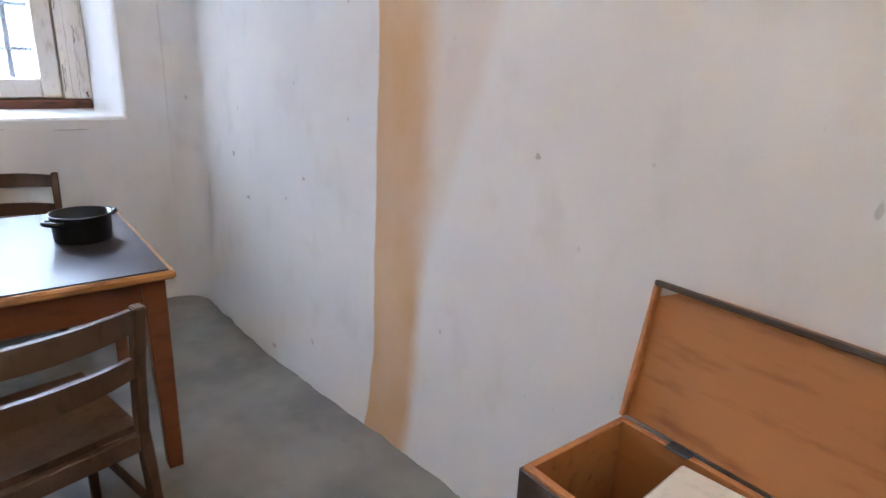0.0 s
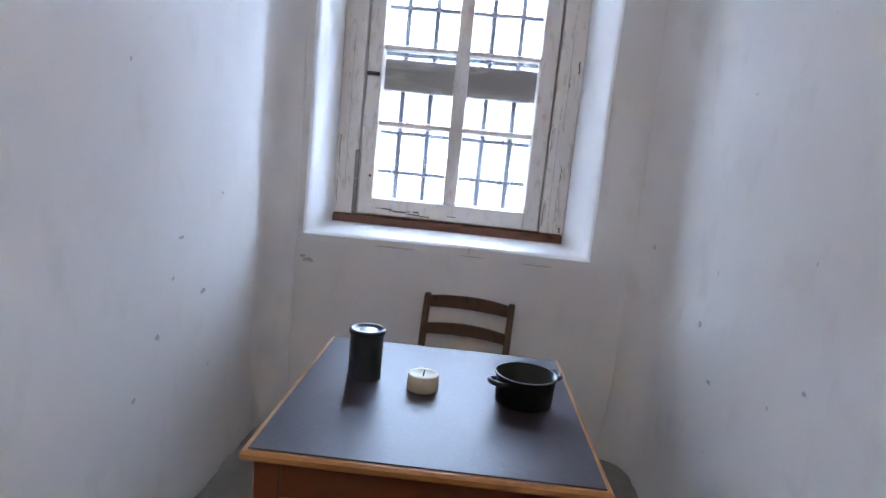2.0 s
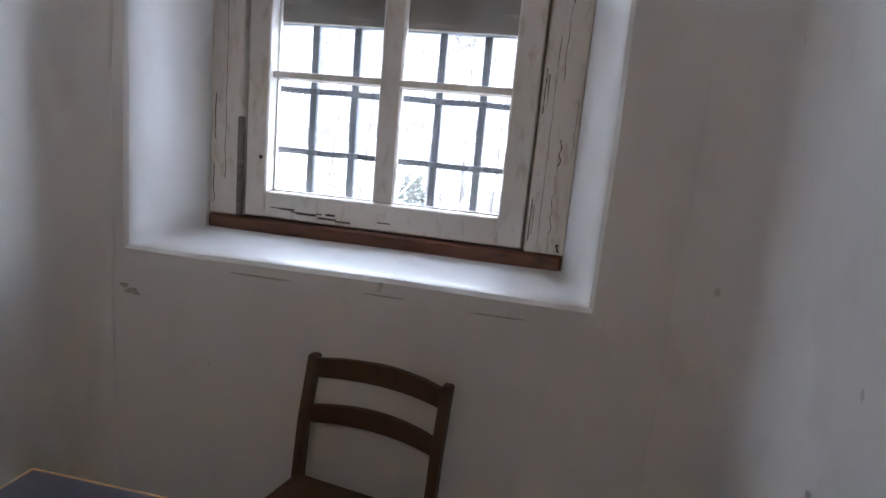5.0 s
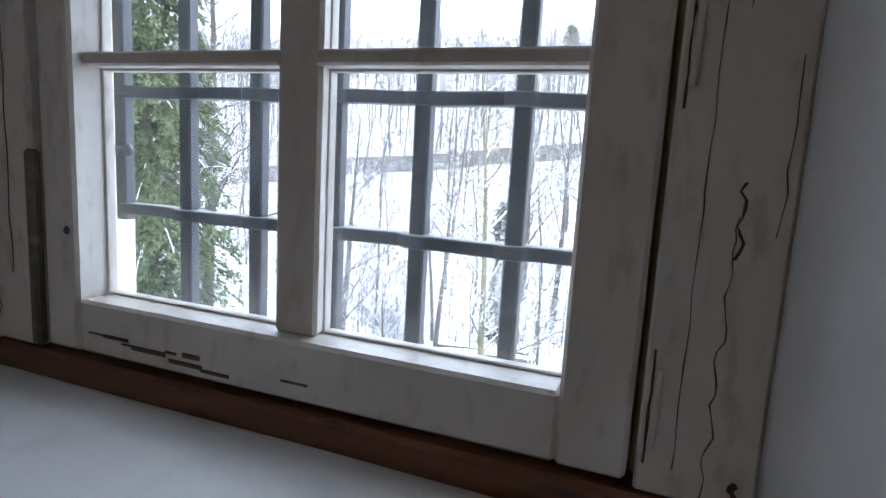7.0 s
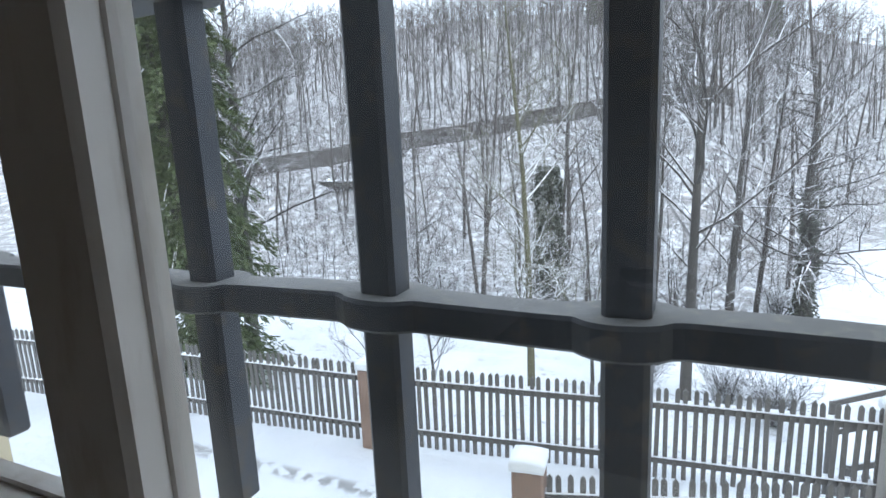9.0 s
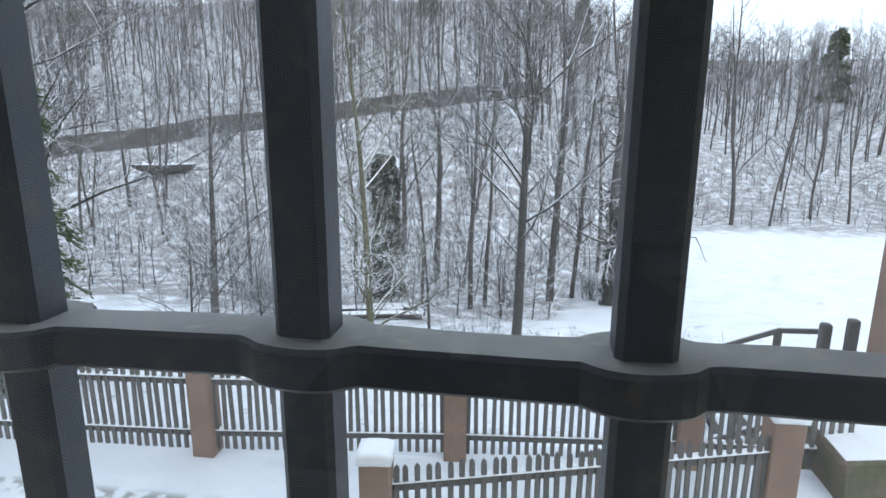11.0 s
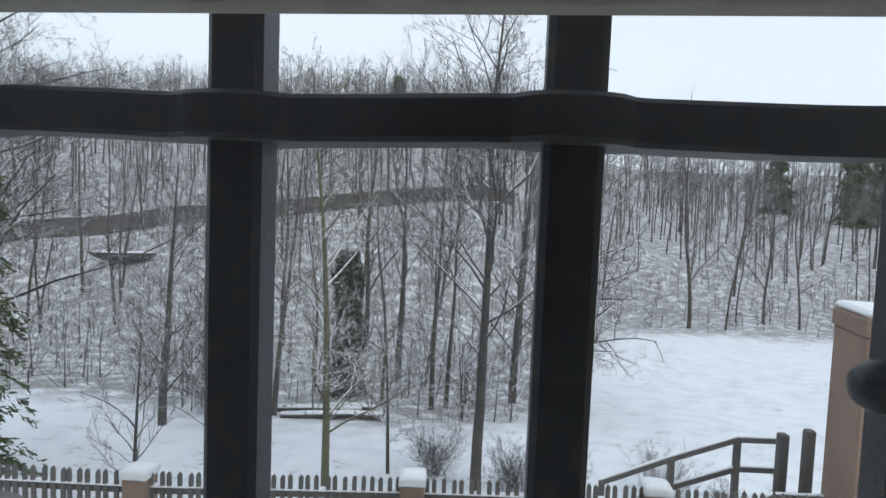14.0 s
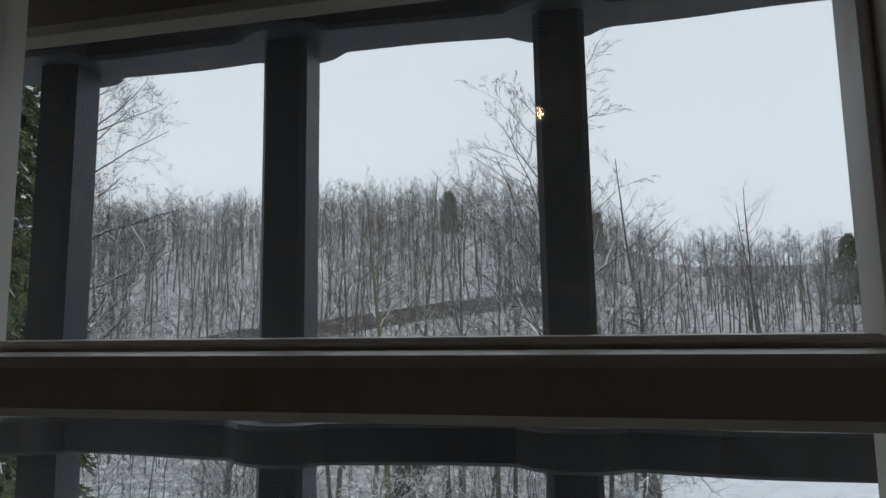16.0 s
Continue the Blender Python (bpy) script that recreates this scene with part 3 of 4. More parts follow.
for x in BX:
    end = x in (BX[0], BX[-1])
    up = part("upright_bar", box((x - 0.0145, GY - 0.0135, 1.23 if not end else 1.4), (x + 0.0145, GY + 0.0135, 2.655 if not end else 2.42), 0.0035), IRON, grille)
for z in BZ:
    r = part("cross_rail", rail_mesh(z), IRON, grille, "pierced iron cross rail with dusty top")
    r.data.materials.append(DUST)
for x, s in ((BX[0], 1), (BX[-1], -1)):
    for z in (1.545, 2.25):
        part("wall_anchor", lathe([(0, 0.022), (0.008, 0.02), (0.0125, 0.013), (0.012, 0.004), (0.009, 0), (0.009, -0.05), (0, -0.05)], 16), IRON, grille).matrix_basis = pose(x + s * 0.012, GY - 0.012, z, 0, s * 90, 0)
plank = part("grey_plank", box((OL + 0.012, 0.523, 1.907), (OR - 0.004, 0.545, 2.09), 0.004), PLANK)
tagged(plank, "weathered grey plank wedged across the grille", "plank")

# ---- table and the things on it ----
TX, TY, TZ = 0.037, -1.215, 0.76
table = empty("table", pose(TX, TY, 0, 0, 0, 0.6), "orange-brown wooden table with a dark linoleum top", "table")
tw, td = 0.48, 0.51
part("tabletop", box((-tw, -td, TZ - 0.032), (tw, td, TZ - 0.004), 0.008), EDGE, table, "honey-coloured wooden table edge")
part("linoleum", box((-tw + 0.018, -td + 0.018, TZ - 0.0045), (tw - 0.018, td - 0.018, TZ), 0.0015), LINO, table, "dark violet linoleum inlay")
for s in (-1, 1):
    part("apron", box((-tw + 0.1, s * (td - 0.055) - 0.011, TZ - 0.145), (tw - 0.1, s * (td - 0.055) + 0.011, TZ - 0.032), 0.002), OAK, table)
    part("apron", box((s * (tw - 0.055) - 0.011, -td + 0.1, TZ - 0.145), (s * (tw - 0.055) + 0.011, td - 0.1, TZ - 0.032), 0.002), OAK, table)
    for s2 in (-1, 1):
        leg = box((-0.036, -0.036, 0), (0.036, 0.036, TZ - 0.032), 0.004)
        for v in leg.verts:
            if v.co.z < 0.1:
                v.co.x = v.co.x * 0.68 + s * 0.008
                v.co.y = v.co.y * 0.68 + s2 * 0.008
            v.co.x += s * (tw - 0.066)
            v.co.y += s2 * (td - 0.066)
        part("leg", leg, OAK, table)

can = empty("tin_canister", pose(-0.228, -1.14, TZ, 0, 0, 20) @ Matrix.Diagonal((0.9, 0.9, 0.86, 1)), "tall black canister with a glossy black lid", "canister")
part("body", lathe([(0, 0), (0.062, 0), (0.066, 0.004), (0.064, 0.012), (0.064, 0.19), (0.067, 0.194), (0.067, 0.2), (0.06, 0.2), (0.06, 0.19), (0, 0.19)], 40), ENAMEL, can)
part("lid", lathe([(0, 0.2), (0.03, 0.201), (0.05, 0.197), (0.056, 0.206), (0.068, 0.207), (0.0705, 0.2), (0.069, 0.186), (0.066, 0.186)], 40), ENAMEL, can, "glossy black lid with a rolled rim")
candle = empty("candle", pose(-0.018, -1.185, TZ), "short thick ivory candle with a black wick", "candle")
part("wax", lathe([(0, 0), (0.052, 0), (0.054, 0.004), (0.053, 0.05), (0.05, 0.054), (0.044, 0.053), (0.03, 0.047), (0, 0.045)], 36), WAX, candle)
part("wick", tube([(0, 0, 0.044), (0.001, 0, 0.056), (0.004, 0.001, 0.068)], 0.0022, 6), WICK, candle)
pot = empty("cooking_pot", pose(0.325, -1.2, TZ, 0, 0, 33) @ Matrix.Diagonal((0.95, 0.95, 0.95, 1)), "black enamel cooking pot with two handles", "pot")
part("body", lathe([(0, 0), (0.094, 0), (0.1, 0.006), (0.106, 0.1), (0.111, 0.104), (0.111, 0.108), (0.104, 0.108), (0.098, 0.012), (0, 0.008)], 44), ENAMEL, pot)
for s in (-1, 1):
    part("handle", tube([(s * 0.103, -0.036, 0.086), (s * 0.13, -0.034, 0.09), (s * 0.143, -0.016, 0.092), (s * 0.146, 0, 0.092), (s * 0.143, 0.016, 0.092), (s * 0.13, 0.034, 0.09), (s * 0.103, 0.036, 0.086)], 0.009, 10), ENAMEL, pot)


# ---- chairs ----
def chair_at(m, label):
    """Ladder-back chair facing +y: back at y=0, seat in front of it."""
    ch = empty("dining_chair", m, label, "chair", "chairs at the table")
    w = 0.225
    for s in (-1, 1):
        leg = bmesh.new()
        prev = None
        for z, y in ((0, -0.05), (0.2, 0.0), (0.44, 0.035), (0.62, 0.015), (0.825, -0.03)):
            q = [leg.verts.new((s * w + dx, y + dy, z)) for dx, dy in ((-0.016, -0.02), (0.016, -0.02), (0.016, 0.02), (-0.016, 0.02))]
            if prev:
                for k in range(4):
                    leg.faces.new((prev[k], prev[(k + 1) % 4], q[(k + 1) % 4], q[k]))
            else:
                leg.faces.new(q[::-1])
            prev = q
        leg.faces.new(prev)
        bmesh.ops.recalc_face_normals(leg, faces=leg.faces)
        bmesh.ops.bevel(leg, geom=list(leg.edges), offset=0.005, segments=1, affect="EDGES")
        part("back_leg", leg, CHAIR, ch)
        fl = box((s * (w - 0.015) - 0.017, 0.4, 0), (s * (w - 0.015) + 0.017, 0.434, 0.43), 0.005)
        for v in fl.verts:
            if v.co.z < 0.1:
                v.co.x = s * (w - 0.015) + (v.co.x - s * (w - 0.015)) * 0.75
                v.co.y = 0.417 + (v.co.y - 0.417) * 0.75
        part("front_leg", fl, CHAIR, ch)
        part("seat_rail", box((s * (w - 0.012) - 0.011, 0.04, 0.375), (s * (w - 0.012) + 0.011, 0.41, 0.43), 0.003), CHAIR, ch)
    part("seat_rail", box((-w + 0.03, 0.405, 0.375), (w - 0.03, 0.428, 0.43), 0.003), CHAIR, ch)
    part("seat_rail", box((-w + 0.015, 0.02, 0.375), (w - 0.015, 0.045, 0.43), 0.003), CHAIR, ch)
    seat = bmesh.new()
    n = 12
    top, low = [], []
    for j in range(n + 1):
        for i in range(n + 1):
            u, v = i / n * 2 - 1, j / n
            x, y = u * (w + 0.012) * (0.94 + 0.06 * v), 0.045 + 0.41 * v + (0.012 * (1 - u * u) if j == n else 0)
            dip = 0.012 * (1 - u * u) * math.sin(v * math.pi)
            top.append(seat.verts.new((x, y, 0.45 - dip)))
            low.append(seat.verts.new((x, y, 0.43)))
    for j in range(n):
        for i in range(n):
            a = j * (n + 1) + i
            seat.faces.new((top[a], top[a + 1], top[a + n + 2], top[a + n + 1]))
            seat.faces.new((low[a + n + 1], low[a + n + 2], low[a + 1], low[a]))
    rim = list(range(n + 1)) + [j * (n + 1) + n for j in range(1, n + 1)] + [n * (n + 1) + i for i in range(n - 1, -1, -1)] + [j * (n + 1) for j in range(n - 1, 0, -1)]
    for a, b in zip(rim, rim[1:] + rim[:1]):
        seat.faces.new((top[b], top[a], low[a], low[b]))
    part("seat", seat, CHAIR, ch)
    for z0, z1, yo in ((0.755, 0.815, -0.02), (0.615, 0.67, 0.008)):
        slat = bmesh.new()
        cols = []
        for k in range(17):
            u = k / 16 * 2 - 1
            y = yo - 0.045 * (1 - u * u)
            cols.append([slat.verts.new((u * (w - 0.014), y + dy, z + 0.008 * (1 - u * u) * (1 if z == z1 else 0))) for dy, z in ((-0.009, z0), (0.009, z0), (0.009, z1), (-0.009, z1))])
        for a, b in zip(cols, cols[1:]):
            for k in range(4):
                slat.faces.new((a[k], a[(k + 1) % 4], b[(k + 1) % 4], b[k]))
        slat.faces.new(cols[0][::-1])
        slat.faces.new(cols[-1])
        bmesh.ops.recalc_face_normals(slat, faces=slat.faces)
        part("back_slat", slat, CHAIR, ch)
    for z, y0 in ((0.16, 0.41),):
        part("stretcher", box((-w + 0.02, y0, z), (w - 0.02, y0 + 0.018, z + 0.028), 0.003), CHAIR, ch)
    for s in (-1, 1):
        part("stretcher", box((s * (w - 0.01) - 0.008, 0.01, 0.2), (s * (w - 0.01) + 0.008, 0.405, 0.226), 0.003), CHAIR, ch)
    return ch


chair_at(pose(0.105, -2.165, 0, 0, 0, 14.5), "brown ladder-back chair pulled out before the table")
chair_at(pose(0.113, -0.075, 0, 0, 0, 171), "brown ladder-back chair against the window wall")

# ---- chest ----
chest = empty("wooden_chest", pose(1.1, -3.39, 0, 0, 0, 0), "open dark wooden chest with a warm pine inside", "chest")
cw, cl, chh = 0.165, 0.45, 0.6
for s, nm in ((-1, "front_board"), (1, "back_board")):
    part(nm, box((s * cw - 0.009, -cl, 0.02), (s * cw + 0.009, cl, chh), 0.002), CHEST_IN, chest)
for s in (-1, 1):
    part("end_board", box((-cw + 0.009, s * (cl - 0.009) - 0.009, 0.02), (cw - 0.009, s * (cl - 0.009) + 0.009, chh), 0.002), CHEST_IN, chest)
part("bottom_board", box((-cw, -cl + 0.01, 0.02), (cw, cl - 0.01, 0.04), 0.002), CHEST_IN, chest)
part("outer_front", box((-cw - 0.0155, -cl - 0.006, 0), (-cw - 0.0095, cl + 0.006, chh - 0.008), 0.002), CHEST_OUT, chest, "dark-stained outside of the chest")
part("outer_end", box((-cw - 0.0155, cl + 0.0005, 0), (cw + 0.0095, cl + 0.0065, chh - 0.008), 0.002), CHEST_OUT, chest, "dark-stained outside of the chest")
part("outer_end", box((-cw - 0.0155, -cl - 0.0065, 0), (cw + 0.0095, -cl - 0.0005, chh - 0.008), 0.002), CHEST_OUT, chest, "dark-stained outside of the chest")
lid = new("lid")
lid.parent = chest
lid.matrix_basis = pose(cw + 0.012, 0, chh + 0.006, 0, 12, 0)
part("lid_board", box((0.0, -cl, 0), (0.014, cl, 0.355), 0.003), CHEST_IN, lid)
part("lid_edge", box((-0.022, -cl, 0.341), (-0.0005, cl, 0.355), 0.003), CHEST_OUT, lid, "dark lid rim")
for s in (-1, 1):
    part("lid_edge", box((-0.022, s * (cl - 0.007) - 0.007, 0), (-0.0005, s * (cl - 0.007) + 0.007, 0.34), 0.003), CHEST_IN, lid)
for y in (0.28, -0.28):
    part("hinge", box((cw - 0.02, y - 0.03, chh + 0.0005), (cw + 0.011, y + 0.03, chh + 0.006), 0.002), IRON, chest)
part("lid_stay", box((cw + 0.002, 0.21, chh + 0.012), (cw + 0.008, 0.228, chh + 0.13), 0.001, pose(0.012, 0, 0, 0, 4, 0)), BARE, chest)
papers = empty("stack_of_papers", pose(1.115, -3.36, 0.04, 0, 0, 3), "loose stack of yellowed papers inside the chest", "papers")
for k in range(17):
    bm = box((-0.125, -0.2, 0.033 * k), (0.125, 0.2, 0.033 * k + 0.031), 0.006, pose(0.008 * math.sin(k * 2.1), 0.014 * math.sin(k * 1.7), 0, 0, 0, 3 * math.sin(k * 3.3)))
    for v in bm.verts:
        v.co.z += 0.008 * math.sin(v.co.y * 14 + k) * (k / 14)
    part("paper_bundle", bm, PAPER, papers)

# ceiling lamp behind the walker, seen as a glint in the panes
lamp = empty("ceiling_lamp", pose(0.15, -3.5, H), "small lit bulb in a metal ceiling fitting", "lamp")
part("base", lathe([(0, 0), (0.07, 0), (0.07, -0.03), (0.05, -0.035), (0, -0.035)], 28), TIN, lamp)
part("globe", lathe([(0.014, -0.033), (0.02, -0.045), (0.03, -0.07), (0.026, -0.088), (0.012, -0.1), (0, -0.102)], 28), GLOBE, lamp)


# ---- outdoors: ground ----
def smooth(a, b, v):
    t = min(1.0, max(0.0, (v - a) / (b - a)))
    return t * t * (3 - 2 * t)


def ground_z(x, y):
    z = -2.1
    z -= 1.35 * smooth(6.35, 7.6, y)
    z -= 0.62 * smooth(7.5, 12.5, y) + 1.0 * smooth(12, 22, y) + 0.7 * smooth(20, 34, y)
    lean = smooth(-2, 12, x)
    start = 22 + 24 * lean
    d = max(0.0, y - start)
    slope = 0.256 - 0.105 * smooth(-5, 40, x)
    z += slope * min(d, 135) * smooth(0, 14, d) - 0.5 * lean * smooth(34, 46, y)
    z += -0.05 * max(0.0, d - 150)
    far = smooth(6.5, 14, y)
    z += far * (0.25 * noise.noise((x * 0.13, y * 0.13, 2)) + 0.08 * noise.noise((x * 0.6, y * 0.6, 4)))
    z += 2.2 * smooth(60, 160, y) * noise.noise((x * 0.02, y * 0.02, 8))
    z += 0.012 * noise.noise((x * 1.7, y * 1.7, 1))
    return z


gx = sorted({round(s * v, 3) for s in (-1, 1) for v in steps(0, 12, 40) + steps(12, 60, 40)[1:] + steps(60, 220, 30)[1:] + [300, 500, 900, 1600]})
gy = [-1500, -400, -100, -20, 0.3] + steps(0.64, 14, 60) + steps(14, 60, 70)[1:] + steps(60, 220, 50)[1:] + [300, 500, 900, 1600]
gnd = grid_sheet("ground", lambda x, y: (x, y, ground_z(x, y)), gx, gy, GROUND)
tagged(gnd, "snow-covered valley floor and wooded hillside", "ground", kind="structure")


# ---- fences ----
def picket_mesh(h):
    bm = box((-0.022, -0.01, 0), (0.022, 0.01, h - 0.03), 0)
    top = [v for v in bm.verts if v.co.z > h - 0.06]
    a = bm.verts.new((0, -0.01, h))
    b = bm.verts.new((0, 0.01, h))
    f = sorted([v for v in top if v.co.y < 0], key=lambda v: v.co.x)
    k = sorted([v for v in top if v.co.y > 0], key=lambda v: v.co.x)
    for face in [q for q in bm.faces if all(v in top for v in q.verts)]:
        bm.faces.remove(face)
    bm.faces.new((f[0], f[1], a))
    bm.faces.new((k[1], k[0], b))
    bm.faces.new((f[1], k[1], b, a))
    bm.faces.new((k[0], f[0], a, b))
    me = bpy.data.meshes.new("picket")
    bm.to_mesh(me)
    bm.free()
    me.materials.append(FENCE)
    return me


PICKET = {h: picket_mesh(h) for h in (0.98, 0.9)}
frng = random.Random(8)


def fence(p, q, z0, z1, label, h=0.98, gap=0.088):
    """A picket fence from p to q, with rails that carry snow."""
    p, q = Vector(p), Vector(q)
    length = (q - p).length
    ang = math.degrees(math.atan2(q.y - p.y, q.x - p.x))
    fe = empty("picket_fence", pose(p.x, p.y, z0, 0, 0, ang), label, "fence", "picket fences")
    rise = z1 - z0
    tilt = -math.degrees(math.atan2(rise, length))
    n = int(length / gap)
    for k in range(n):
        x = (k + 0.5) * length / n
        ob = new("picket", PICKET[h])
        ob.parent = fe
        ob.matrix_basis = pose(x, -0.03, 0.06 + rise * x / length + frng.uniform(-0.008, 0.008), 0, frng.uniform(-1.2, 1.2), 0)
    for zr, hh in ((0.2, 0.07), (h - 0.18, 0.07)):
        m = pose(0, 0, 0, 0, tilt, 0)
        part("fence_rail", box((0, -0.018, zr), (length, 0.022, zr + hh), 0.004, m), FENCE, fe)
        part("snow_ridge", box((0, -0.045, zr + hh + 0.0005), (length, 0.03, zr + hh + 0.03), 0.012, m), SNOW, fe, "thin ridge of snow on the rail")
    return fe


def stone_post(x, y, z, h, w=0.24):
    po = empty("fence_post", pose(x, y, z, 0, 0, frng.uniform(-4, 8)), "square red sandstone fence post capped with snow", "post", "fence posts")
    sh = box((-w / 2, -w / 2, -0.1), (w / 2, w / 2, h), 0.012)
    part("shaft", sh, SAND, po)
    cap = bmesh.new()
    bmesh.ops.create_cube(cap, size=1)
    bmesh.ops.subdivide_edges(cap, edges=cap.edges, cuts=3, use_grid_fill=True)
    for v in cap.verts:
        c = v.co * 2
        pull = 0.25 * (c.x * c.x + c.y * c.y) if c.z > 0 else 0
        v.co = Vector((c.x * (w / 2 + 0.015), c.y * (w / 2 + 0.015), (v.co.z + 0.5) * (0.1 - 0.06 * pull) + h + 0.0005 + 0.006 * noise.noise(v.co * 3 + Vector((x, y, 0)))))
    for f in cap.faces:
        f.smooth = True
    part("snow_cap", cap, SNOW, po, "soft cap of snow")
    return po


posts = [(-6.4, 5.45), (-3.25, 5.7), (-0.575, 6.06), (1.85, 6.3)]
ends = [(-9.2, 5.1)] + posts + [(3.5, 6.45)]
for a, b in zip(ends, ends[1:]):
    fence(a, b, ground_z(*a), ground_z(*b), "weathered grey picket fence with snow on its rails")
for x, y in posts:
    stone_post(x, y, -2.1, 0.98)
fence((-0.95, 4.32), (2.36, 5.36), -2.1, -2.1, "nearer grey picket fence beside the snowy yard", 0.9)
stone_post(-0.95, 4.3, -2.1, 1.04)
stone_post(2.38, 5.38, -2.1, 1.1, 0.26)

# gate pillar on a rubble plinth
pil = empty("gate_pillar", pose(4.3, 6.9, -1.5, 0, 0, -8), "tall square red sandstone pillar capped with snow", "pillar")
part("shaft", box((-0.4, -0.4, 0), (0.4, 0.4, 2.0), 0.02), SAND, pil)
part("capstone", box((-0.42, -0.42, 2.0005), (0.42, 0.42, 2.2), 0.02), SAND, pil)
part("snow_cap", box((-0.41, -0.41, 2.2005), (0.41, 0.41, 2.28), 0.035), SNOW, pil, "flat cap of snow")
pl = box((3.15, 5.75, -2.3), (5.3, 7.5, -1.5), 0.03)
for v in pl.verts:
    if v.co.z > -1.7:
        v.co.z -= 0.28 * (5.3 - v.co.x) / 2.1 - 0.1
        v.co.y += 0.12 if v.co.y < 6.2 else 0
plo = part("plinth_wall", pl, MOSS)
tagged(plo, "low mossy rubble wall under the pillar", "wall", kind="structure")
ps = box((3.18, 5.9, -1.6), (5.3, 7.45, -1.53), 0.02)
for v in ps.verts:
    v.co.z += 0.1 - 0.28 * (5.3 - v.co.x) / 2.1 + 0.035
tagged(part("snow_on_plinth", ps, SNOW), "snow lying along the top of the rubble wall", "snow", kind="structure")

# steps and handrails going down past the fence
stair = empty("outdoor_stair", pose(0, 0, 0), "snow-covered wooden steps going down the bank", "stairs")
for k in range(7):
    x = 3.75 - 0.3 * k
    z = -2.15 - 0.16 * k
    part("step", box((x - 0.17, 7.3, z - 0.12), (x + 0.15, 8.5, z), 0.01), FENCE, stair)
    part("snow_cover", box((x - 0.1, 7.32, z + 0.0005), (x + 0.14, 8.48, z + 0.045), 0.02), SNOW, stair, "snow on the tread")
hand = empty("wooden_handrail", pose(0, 0, 0), "grey timber handrail with snow on top", "railing")
for y, lift in ((7.25, -0.12), (8.4, 0.1)):
    pts = [(1.7, -2.35), (2.6, -1.95), (3.43, -1.62), (4.0, -1.6)]
    for (x, z) in pts:
        g = min(ground_z(x, y), z - 0.5)
        part("rail_post", box((x - 0.04, y - 0.04, g - 0.1), (x + 0.04, y + 0.04, z + lift + 0.25), 0.006), FENCE, hand)
    for (x0, z0), (x1, z1) in zip(pts, pts[1:]):
        a = -math.degrees(math.atan2(z1 - z0, x1 - x0))
        ln = math.hypot(x1 - x0, z1 - z0)
        for off in (0.24, -0.16):
            m = pose(x0, y, z0 + lift + off, 0, a, 0)
            part("hand_rail", box((0, -0.03, -0.035), (ln, 0.03, 0.03), 0.006, m), FENCE, hand)
            part("snow_ridge", box((0, -0.026, 0.0305), (ln, 0.026, 0.05), 0.008, m), SNOW, hand)
for x, z in ((3.72, -0.95), (4.02, -0.88)):
    pp = part("timber_post", box((x - 0.06, 7.74, -3.4), (x + 0.06, 7.86, z), 0.02), FENCE)
    tagged(pp, "dark weathered timber post by the steps", "post", "timber posts")


